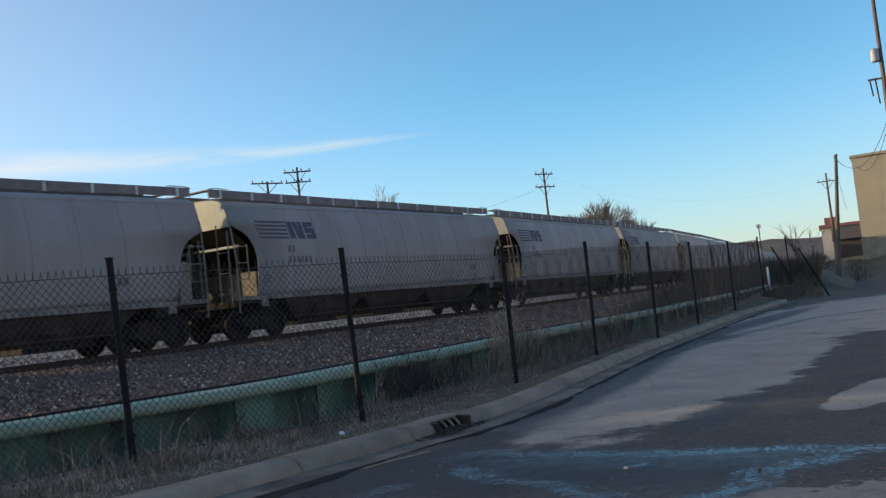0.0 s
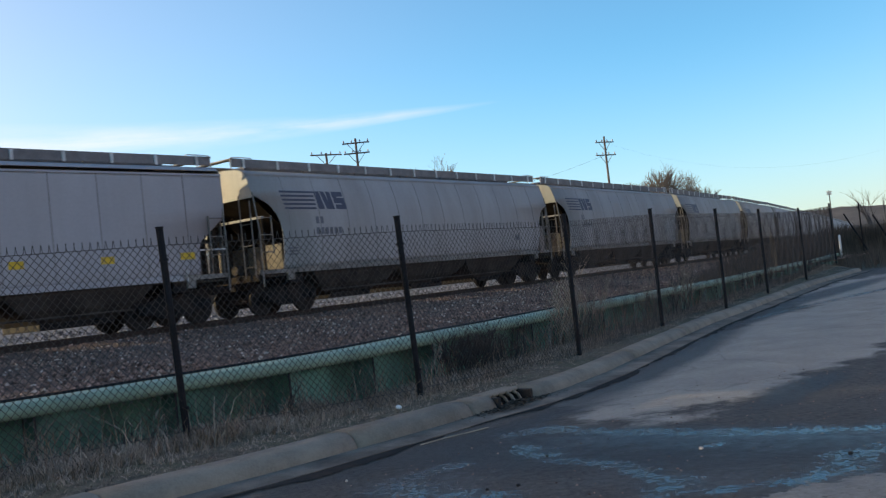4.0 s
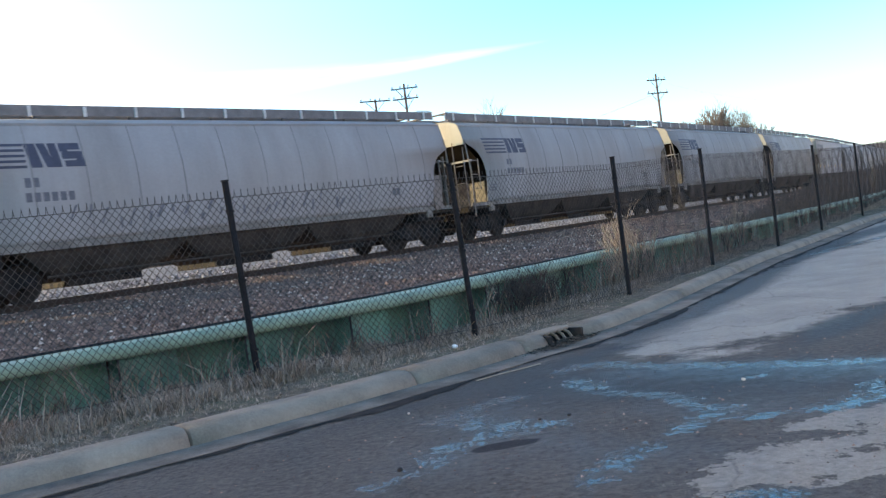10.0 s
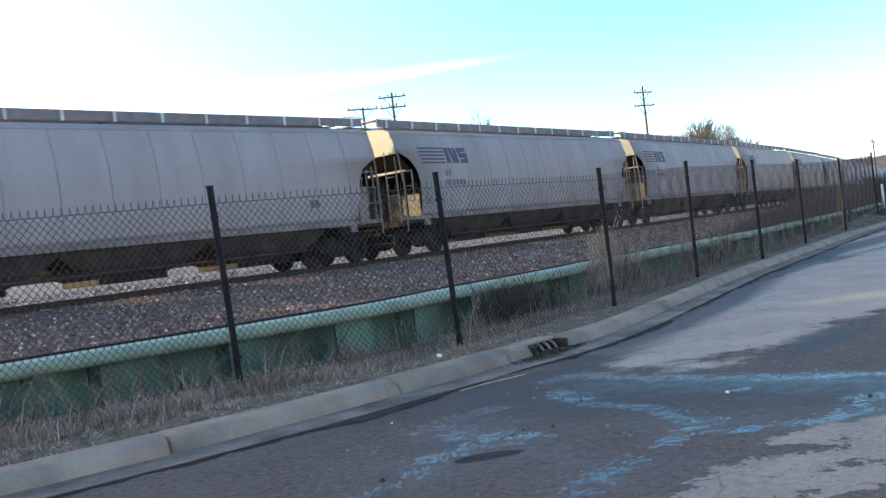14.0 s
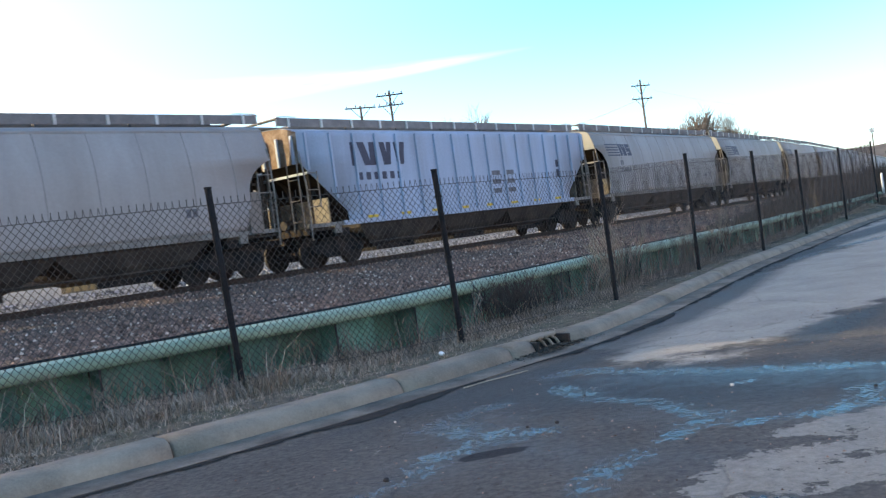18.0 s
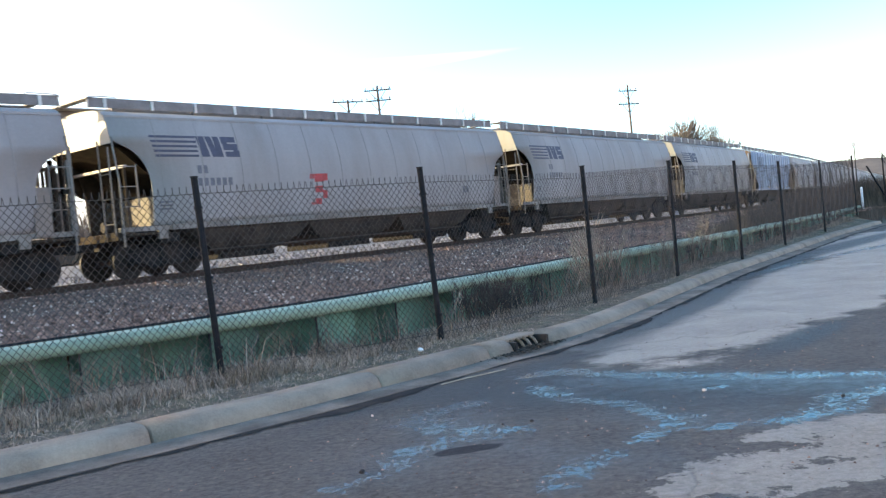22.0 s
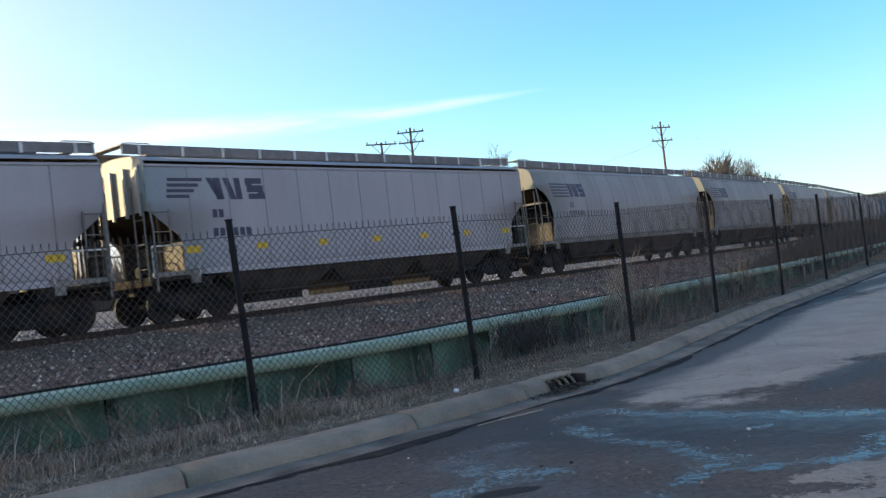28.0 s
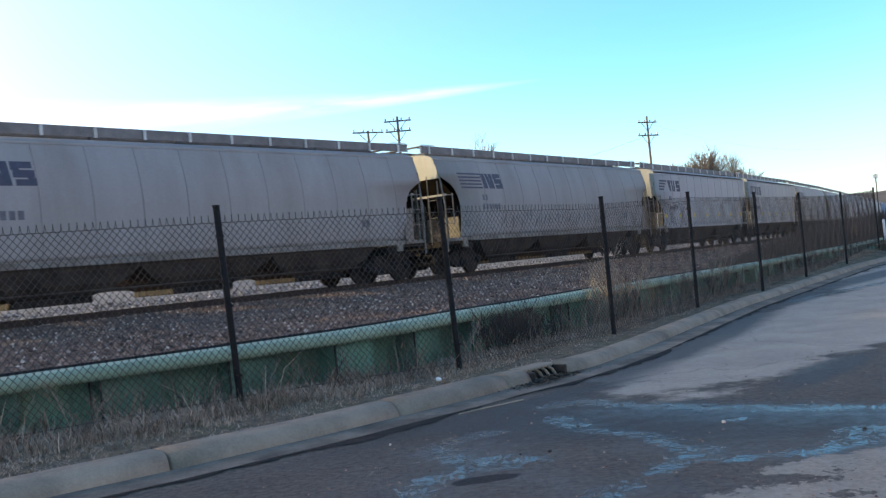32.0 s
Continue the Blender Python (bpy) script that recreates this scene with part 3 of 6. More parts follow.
def beside(x, y, lines):
    """1 on the nearest of some stretches, falling to 0 at a bit over twice its half width."""
    best = np.zeros(x.shape)
    for xa, ya, xb, yb, half in lines:
        dx, dy = xb - xa, yb - ya
        u = np.clip(((x - xa) * dx + (y - ya) * dy) / (dx * dx + dy * dy), 0, 1)
        best = np.maximum(best, 1 - np.hypot(x - xa - u * dx, y - ya - u * dy) / (half * 2.2))
    return np.clip(best, 0, 1)


def road():
    """One sheet, finely divided near the bend, that carries where it is dry, damp or under water."""
    pts = sample(offset_line(KERB, 0.30), 0.12) + [Vector(polar(31.9, 58.5)), Vector(polar(34.4, 60.0))]
    cols = [0.12 * k for k in range(70)] + [8.7, 9.5, 11, 13, 16, 20, 26, 32, 50]
    verts, faces = [], []
    for p in pts:
        verts += [(p.x + 0.86 * c, p.y - 0.51 * c, 0.0) for c in cols]
    m = len(cols)
    for k in range(len(pts) - 1):
        faces += [(k * m + c, k * m + c + 1, (k + 1) * m + c + 1, (k + 1) * m + c) for c in range(m - 1)]
    ob = raw("road", verts, faces, road_material())
    x, y = np.array([v[0] for v in verts]), np.array([v[1] for v in verts])
    bend = np.array([(noise.noise((v[0] * 2.1, v[1] * 2.1, 0.3)), noise.noise((v[0] * 2.1, v[1] * 2.1, 7.7))) for v in verts]) * 0.09
    wx, wy = x + bend[:, 0], y + bend[:, 1]
    for name, value in (("dry", inside(x, y, DRY)), ("wet", inside(x, y, WET)), ("dark", inside(x, y, DARK)),
                        ("puddle", beside(wx, wy, PUDDLE)), ("damp", beside(wx, wy, PUDDLE + DAMP)), ("crust", beside(wx, wy, CRUST))):
        ob.data.attributes.new(name, "FLOAT", "POINT").data.foreach_set("value", value.astype(np.float32))
    tagged(ob, "cracked grey asphalt with dry patches, wet stains and puddles", "road", kind="structure")


def kerb():
    """A rounded concrete kerb in cast lengths, with a gutter pan before it."""
    k = empty("kerb", "pale concrete kerb in cast lengths, worn and stained", "kerb", kind="structure")
    line = [Vector(p) for p in KERB]
    cum = [0.0]
    for a, b in zip(line[:-1], line[1:]):
        cum.append(cum[-1] + (b - a).length)

    def at(d):
        for i in range(len(line) - 1):
            if d <= cum[i + 1] or i == len(line) - 2:
                u = (d - cum[i]) / (cum[i + 1] - cum[i])
                return line[i].lerp(line[i + 1], u)
    joints = [0.0]
    start = cum[4]
    marks = sorted([start, cum[6], cum[8] - 0.03, cum[9] - 0.27] + [start - 2.75 * i for i in range(1, 8)] + [cum[9] + 0.27 + 3.0 * i for i in range(0, 14)])
    marks = [d for d in marks if 0.3 < d < cum[-1] - 0.2]
    prof = [(-0.15, -0.05), (-0.15, 0.112), (-0.12, 0.132), (-0.03, 0.141), (0.06, 0.142), (0.105, 0.137), (0.145, 0.124), (0.178, 0.100), (0.20, 0.066), (0.213, 0.03), (0.222, -0.02)]
    for d0, d1 in zip(marks[:-1], marks[1:]):
        if abs(d0 - (cum[9] - 0.27)) < 0.02:
            continue
        bm = bmesh.new()
        rows = []
        n = max(2, int((d1 - d0) / 0.35))
        drop = random.uniform(-0.008, 0.008)
        for i in range(n + 1):
            d = d0 + 0.012 + (d1 - d0 - 0.024) * i / n
            p = at(d)
            t = (at(min(d + 0.05, cum[-1])) - at(max(d - 0.05, 0))).normalized()
            nx, ny = t.y, -t.x
            ring = []
            thin = min(max((d - cum[9]) / 1.5, 0.0), 1.0)
            for (u, z) in prof:
                u, z = u * (1 - 0.55 * thin if u < 0 else 1.0), z * (1 - 0.12 * thin if z > 0 else 1.0)
                w = noise.noise((d * 2.3, u * 9, z * 9)) * 0.006
                ring.append(bm.verts.new((p.x + nx * (u + w), p.y + ny * (u + w), z + drop + w)))
            rows.append(ring)
        for r0, r1 in zip(rows[:-1], rows[1:]):
            for i in range(len(prof) - 1):
                bm.faces.new((r0[i], r0[i + 1], r1[i + 1], r1[i]))
        bm.faces.new(rows[0])
        bm.faces.new(rows[-1][::-1])
        part("kerb_stone", bm, CONCRETE, k, smooth=True)
    # gutter pan: a strip of flat concrete, slightly tilted, with a ragged asphalt edge
    verts, faces = [], []
    pts = sample(KERB, 0.3)
    a, b = offset_line(pts, 0.20), offset_line(pts, 0.52)
    for i, (p, q) in enumerate(zip(a, b)):
        w = noise.noise((i * 0.35, 3.1, 0)) * 0.05
        q = Vector(p).lerp(Vector(q), 1 + w)
        verts += [(p[0], p[1], 0.018), (q[0], q[1], 0.010), (q[0], q[1], -0.03)]
    for i in range(len(pts) - 1):
        faces += [(3 * i, 3 * i + 1, 3 * i + 4, 3 * i + 3), (3 * i + 1, 3 * i + 2, 3 * i + 5, 3 * i + 4)]
    raw("gutter_pan", verts, faces, GUTTER, k)
    # a dark seam of bare tar between pan and road
    verts, faces = [], []
    pts = sample(KERB, 0.1)
    b, c = offset_line(pts, 0.50), offset_line(pts, 0.68)
    for i, (p, q) in enumerate(zip(b, c)):
        w = 0.55 + 0.8 * noise.noise((i * 0.08, 9.1, 0)) + 0.5 * noise.noise((i * 0.37, 2.1, 0)) + 0.4 * noise.noise((i * 1.3, 5.1, 0))
        q = Vector(p).lerp(Vector(q), max(0.15, w))
        verts += [(p[0], p[1], 0.006), (q[0], q[1], 0.005)]
    for i in range(len(pts) - 1):
        faces.append((2 * i, 2 * i + 1, 2 * i + 3, 2 * i + 2))
    raw("tar_seam", verts, faces, TRUCK, k)
    return at, cum


def drain(at, cum):
    """A cast iron kerb inlet with upright bars over a dark mouth."""
    d = empty("storm_drain", "rusty cast iron kerb inlet with curved bars and dead leaves", "drain")
    p = at(cum[9] - 0.01)
    t = (at(cum[9] + 0.4) - at(cum[9] - 0.1)).normalized()
    d.matrix_world = Matrix.Translation((p.x, p.y, 0)) @ Matrix.Rotation(math.atan2(t.y, t.x), 4, "Z")
    rnd = random.Random(61)
    verts, faces = [], []
    for i in range(900):
        x, y = rnd.gauss(-0.08, 0.26), -0.22 + rnd.gauss(0, 0.07)
        a, r, z = rnd.uniform(0, 6.28), rnd.uniform(0.008, 0.028), 0.02 + 0.03 * rnd.random() * math.exp(-(x * 2.5) ** 2)
        k = len(verts)
        verts += [(x + r * math.cos(a), y + r * math.sin(a), z), (x - 0.35 * r * math.sin(a), y + 0.35 * r * math.cos(a), z + 0.4 * r), (x - r * math.cos(a), y - r * math.sin(a), z + 0.005), (x + 0.35 * r * math.sin(a), y - 0.35 * r * math.cos(a), z)]
        faces.append((k, k + 1, k + 2, k + 3))
    tagged(raw("leaf_debris", verts, faces, DEBRIS, d), "heap of dead brown leaves and twigs", kind="stuff")
    part("hood", boxbm(-0.28, 0.28, -0.05, 0.14, 0.105, 0.145, bevel=0.02), CONCRETE, d, "stained concrete lid")
    part("back_plate", boxbm(-0.28, 0.28, 0.05, 0.08, -0.10, 0.10), IRON, d)
    for s in (-1, 1):
        part("cheek", boxbm(s * 0.27 - 0.02, s * 0.27 + 0.02, -0.20, 0.1, -0.05, 0.12, bevel=0.008), IRON, d)
    for i in range(4):
        x = -0.17 + 0.113 * i
        part("bar", pipe(bmesh.new(), [(x, -0.03, 0.12), (x, -0.10, 0.09), (x, -0.14, 0.03), (x, -0.15, -0.02)], 0.016), RUST, d, "rusty curved bar")


def ballast_and_track():
    # the ballast bed, from the pile wall to beyond the track
    rows = []
    lats = [None, 8.5, 5.2, 3.2, 2.2, 1.7, 0.5, -0.5, -1.7, -2.6, -4.5, -8.0, -12.0, -17.0, -20.0]
    zs = [0.50, 0.52, 0.55, 0.60, 0.66, 0.70, 0.70, 0.70, 0.70, 0.66, 0.72, 0.95, 1.25, 1.40, 0.20]
    cap_line = sample(CAP, 0.8)
    verts, faces = [], []
    ss = list(np.arange(-34, 130, 1.0)) + list(range(130, 420, 10))
    m = len(lats)
    for s in ss:
        x5, y5, th = track(s, 8.5)
        near = min(cap_line, key=lambda q: (q.x - x5) ** 2 + (q.y - y5) ** 2)
        for lt, z in zip(lats, zs):
            if lt is None:
                if s < 78:
                    x, y = near.x, near.y
                    dx, dy = x5 - x, y5 - y
                    k = math.hypot(dx, dy) or 1
                    x, y = x + dx / k * 0.05, y + dy / k * 0.05
                else:
                    x, y, _ = track(s, 11)
            else:
                x, y, _ = track(s, lt)
            verts.append((x, y, z + 0.035 * noise.noise((x * 0.8, y * 0.8, 0))))
    for k in range(len(ss) - 1):
        for i in range(m - 1):
            a = k * m + i
            faces.append((a, a + m, a + m + 1, a + 1))
    near_side = [f for f in faces if f[0] % m < 8]
    ob = raw("ballast_bed", verts, near_side, BALLAST)
    tagged(ob, "bed of grimy brown crushed stone ballast", "ballast", kind="structure")
    ob = raw("ballast_shoulder", verts, [f for f in faces if f[0] % m >= 8], BALLAST_PALE)
    tagged(ob, "pale grey sunlit ballast shoulder beyond the track", "ballast", kind="structure")
    # loose stones on the side that faces the road
    rnd = random.Random(5)
    heaps = ([], []), ([], []), ([], [])
    for i in range(52000):
        s = rnd.uniform(-20, 34) if i < 42000 else rnd.uniform(-20, 70)
        lat = 1.0 + 12.5 * rnd.random() ** 0.85 if i % 4 else rnd.uniform(-8.0, 1.0)
        x, y, _ = track(s, lat)
        near = min(cap_line[::3], key=lambda q: (q.x - x) ** 2 + (q.y - y) ** 2)
        if lat > 3 and (near - Vector((x, y))).length < 0.5 or (Vector((x, y)).length < near.length + 0.25):
            continue
        z = float(np.interp(lat, [-8.0, -4.5, -2.6, -1.7, 1.7, 2.2, 3.2, 5.2, 8.5, 14], [0.95, 0.72, 0.66, 0.70, 0.70, 0.66, 0.60, 0.55, 0.52, 0.50]))
        r = rnd.uniform(0.014, 0.046) * (2.0 if lat < -1.9 else 1.0)
        verts, faces = heaps[2] if lat < -1.2 else heaps[1] if i % 9 == 0 else heaps[0]
        b = len(verts)
        a0 = rnd.uniform(0, 6.28)
        for j in range(4):
            q = rnd.uniform(0.7, 1.2) * r
            verts.append((x + q * math.cos(a0 + j * 1.57), y + q * math.sin(a0 + j * 1.57), z + rnd.uniform(-0.01, 0.015)))
        verts.append((x + rnd.uniform(-0.4, 0.4) * r, y + rnd.uniform(-0.4, 0.4) * r, z + r * rnd.uniform(0.6, 1.2)))
        verts.append((x, y, z - 0.02))
        faces += [(b, b + 1, b + 4), (b + 1, b + 2, b + 4), (b + 2, b + 3, b + 4), (b + 3, b, b + 4), (b + 1, b, b + 5), (b + 2, b + 1, b + 5), (b + 3, b + 2, b + 5), (b, b + 3, b + 5)]
    for (verts, faces), mat, words in ((heaps[0], STONE, "loose brown crushed ballast stones"), (heaps[1], PALE_STONE, "scattered pale crushed ballast stones"), (heaps[2], GREY_STONE, "coarse grey ballast stones beyond the track")):
        tagged(raw("ballast_stones", verts, faces, mat), words, "ballast stones", kind="stuff")
    # rails and sleepers
    tr = empty("railway_track", "gently curving rusted steel rails on timber sleepers", "railway track", kind="structure")
    prof = [(-0.07, -0.17), (0.07, -0.17), (0.07, -0.155), (0.012, -0.14), (0.012, -0.045), (0.036, -0.035), (0.036, -0.005), (0.03, 0.0), (-0.03, 0.0), (-0.036, -0.005), (-0.036, -0.035), (-0.012, -0.045), (-0.012, -0.14), (-0.07, -0.155)]
    for side in (-0.7525, 0.7525):
        vs, fs = [], []
        rs = list(np.arange(-36, 130, 2.0)) + list(range(130, 420, 10))
        for s in rs:
            for (u, z) in prof:
                x, y, th = track(s, side + u)
                vs.append((x, y, RAIL_Z + z))
        n = len(prof)
        for k in range(len(rs) - 1):
            for i in range(n):
                j = (i + 1) % n
                fs.append((k * n + i, k * n + j, (k + 1) * n + j, (k + 1) * n + i))
        raw("rail", vs, fs, RAIL, tr)
    sl = boxbm(-0.11, 0.11, -1.28, 1.28, -0.17, -0.005 - 0.165 + 0.02, bevel=0.012)
    me = bpy.data.meshes.new("sleeper")
    bmesh.ops.recalc_face_normals(sl, faces=sl.faces)
    sl.to_mesh(me)
    sl.free()
    me.materials.append(SLEEPER)
    for i in range(170):
        s = -28 + 0.56 * i
        x, y, th = track(s)
        o = new("sleeper", me)
        o.parent = tr
        o.matrix_world = pose(x, y, RAIL_Z - 0.005, 0, 0, math.degrees(th) + random.uniform(-0.5, 0.5))


# ---- fence and pile wall ----
# post: azimuth, distance, top height, lean along the fence in degrees
POSTS = [(-52.0, 8.35, 1.93, 1.5), (-31.0, 7.95, 1.96, 2.0), (-11.9, 8.51, 1.975, 2.4), (1.99, 9.59, 1.955, 2.4), (11.87, 12.08, 1.935, 0.2), (17.04, 15.7, 2.07, -1.6), (20.89, 19.0, 2.09, -0.9),
         (23.37, 23.0, 2.14, -0.5), (25.61, 28.7, 2.25, -0.4), (27.35, 35.0, 2.50, 2.2), (28.9, 43.0, 2.68, -1.5)]


def fence():
    f = empty("chain_link_fence", "chain link fence on leaning black steel posts", "fence", kind="structure")
    feet, heads = [], []
    for azm, d, top, lean in POSTS:
        x, y = polar(azm, d)
        feet.append(Vector((x, y, top - 1.85)))
    for i, (azm, d, top, lean) in enumerate(POSTS):
        a, b = feet[max(i - 1, 0)], feet[min(i + 1, len(feet) - 1)]
        t = (b - a)
        t.z = 0
        t.normalize()
        heads.append(feet[i] + Vector((0, 0, 1.85)) - t * (1.85 * math.tan(radians(lean))))
        bm = bmesh.new()
        foot = feet[i] - Vector((0, 0, 0.25))
        rod(bm, foot, heads[i], 0.031, 10)
        rod(bm, heads[i], heads[i] + Vector((0, 0, 0.012)), 0.038, 10)
        for h in (0.15, 0.5, 0.85):
            c = feet[i].lerp(heads[i], h)
            rod(bm, c - Vector((0, 0, 0.012)), c + Vector((0, 0, 0.012)), 0.041, 10)
        part("post", bm, POST, f, smooth=False)
    # one panel of woven wire for each bay: two families of slanting wires with barbed ends
    for i in range(len(feet) - 1):
        a, b, ha, hb = feet[i], feet[i + 1], heads[i], heads[i + 1]
        width = (b - a).length
        far = (a + b).length / 2
        if far > 38:
            continue
        pitch = 0.064 if far < 18 else 0.095
        r = 0.0026
        rise_ = 1.79
        verts, faces = [], []
        side = Vector((-(b - a).y, (b - a).x, 0)).normalized()

        def on(u, h):
            return (a.lerp(b, u / width)).lerp(ha.lerp(hb, u / width), h / 1.85)

        def stick(p, q):
            k = len(verts)
            d = (q - p).normalized()
            e = d.cross(side).normalized() * r
            g = side * r
            for c in (p, q):
                verts.extend([c + e, c + g, c - e, c - g])
            for j in range(4):
                m = (j + 1) % 4
                faces.append((k + j, k + m, k + 4 + m, k + 4 + j))
        run = rise_ * 0.85
        n = int((width + run) / pitch)
        for k in range(n):
            for sgn in (1, -1):
                u0 = k * pitch - run if sgn > 0 else k * pitch
                u1 = u0 + sgn * run
                h0, h1 = -0.08, -0.08 + rise_
                lo, hi = (u0, u1) if sgn > 0 else (u1, u0)
                # clip to the bay
                pts = []
                for uu, hh in ((u0, h0), (u1, h1)):
                    pts.append([uu, hh])
                du, dh = pts[1][0] - pts[0][0], pts[1][1] - pts[0][1]
                t0, t1 = 0.0, 1.0
                for lim, s_ in ((0.0, 1), (width, -1)):
                    f0, f1 = (pts[0][0] - lim) * s_, (pts[1][0] - lim) * s_
                    if f0 < 0 and f1 < 0:
                        t0 = 2
                    elif f0 < 0:
                        t0 = max(t0, f0 / (f0 - f1))
                    elif f1 < 0:
                        t1 = min(t1, f0 / (f0 - f1))
                if t0 >= t1:
                    continue
                p = on(pts[0][0] + du * t0, pts[0][1] + dh * t0)
                q = on(pts[0][0] + du * t1, pts[0][1] + dh * t1)
                sag = side * (0.012 * math.sin(k * 0.7 + i))
                stick(p + sag, q + sag)
                if t1 > 0.999:
                    stick(q + sag, q + sag + Vector((0, 0, 0.058)) + (b - a).normalized() * (0.008 * sgn))
        ob = raw("wire_mesh", [tuple(v) for v in verts], faces, WIRE, f)
        ob["label"] = "woven wire with barbed top"
        bm = bmesh.new()
        for h in (1.70, 0.08):
            rod(bm, on(0, h), on(width, h), 0.0035, 5)
        part("tension_wire", bm, WIRE, f)
    # two fallen posts and stays at the far end
    for azm, d, (dx, dz) in ((28.7, 40.0, (0.55, 1.6)), (30.2, 38.0, (-0.75, 1.55))):
        x, y = polar(azm, d)
        z = rise(x, y)
        part("leaning_post", rod(bmesh.new(), (x + 0.6, y, z - 0.1), (x - 0.5, y, z + 2.0), 0.035, 8), POST, f)


def pile_wall():
    w = empty("sheet_pile_wall", "low green sheet pile wall with a pale green cap", "retaining wall", kind="structure")
    line = sample(CAP, 0.62)
    # piles: alternately proud and set back, each a folded steel sheet
    for i in range(len(line) - 1):
        p, q = line[i], line[i + 1]
        t = (q - p)
        if t.length < 0.1:
            continue
        t.normalize()
        nrm = Vector((t.y, -t.x))
        out, back = -0.03, -0.27
        bm = bmesh.new()
        if i % 2 == 0:
            prof = [(0.0, back), (0.045, out), (0.575, out), (0.62, back)]
        else:
            prof = [(0.0, back), (0.04, back - 0.02), (0.58, back - 0.02), (0.62, back)]
        k = (q - p).length / 0.62
        top, bot = 0.56, -0.1
        ring = []
        for u, o in prof:
            c = p + t * (u * k * 0.992) + nrm * o
            ring.append((bm.verts.new((c.x, c.y, bot)), bm.verts.new((c.x, c.y, top))))
        for (a0, a1), (b0, b1) in zip(ring[:-1], ring[1:]):
            bm.faces.new((a0, b0, b1, a1))
        bmesh.ops.solidify(bm, geom=bm.faces[:], thickness=0.012)
        part("sheet_pile", bm, GREEN, w)
        if i % 2 == 0 and p.length < 30:      # the dark interlock between two piles
            c = p + t * 0.03 + nrm * (out + 0.006)
            sm = boxbm(-0.009, 0.009, -0.01, 0.0, -0.1, 0.52)
            bmesh.ops.transform(sm, matrix=Matrix.Translation((c.x, c.y, 0)) @ Matrix.Rotation(math.atan2(t.y, t.x), 4, "Z"), verts=sm.verts)
            part("interlock", sm, POST, w)
    # rounded channel cap
    pts = sample(CAP, 0.5)
    prof = []
    for j in range(9):
        a = math.pi * j / 8 - math.pi / 2
        prof.append((0.02 + 0.055 * math.cos(a), 0.558 + 0.066 * math.sin(a)))
    prof += [(-0.30, 0.624), (-0.30, 0.49)]
    verts, faces = [], []
    lines = [offset_line(pts, u) for u, _ in prof]
    n = len(prof)
    for i in range(len(pts)):
        for (u, z), ln in zip(prof, lines):
            verts.append((ln[i][0], ln[i][1], z))
    for i in range(len(pts) - 1):
        for j in range(n):
            m = (j + 1) % n
            faces.append((i * n + j, (i + 1) * n + j, (i + 1) * n + m, i * n + m))
    cap = raw("cap", verts, faces, GREEN_CAP, w, smooth=False)
    cap["label"] = "pale green rounded cap"
    # a black strip stands in for the shadow line behind the cap
    shadow_edge = offset_line(pts, -0.315)
    bm = pipe(bmesh.new(), [Vector((x, y, 0.632)) for x, y in shadow_edge], 0.017, 5)
    part("rear_lip", bm, POST, w, "dark strip that draws the shadow line on the cap's back edge")


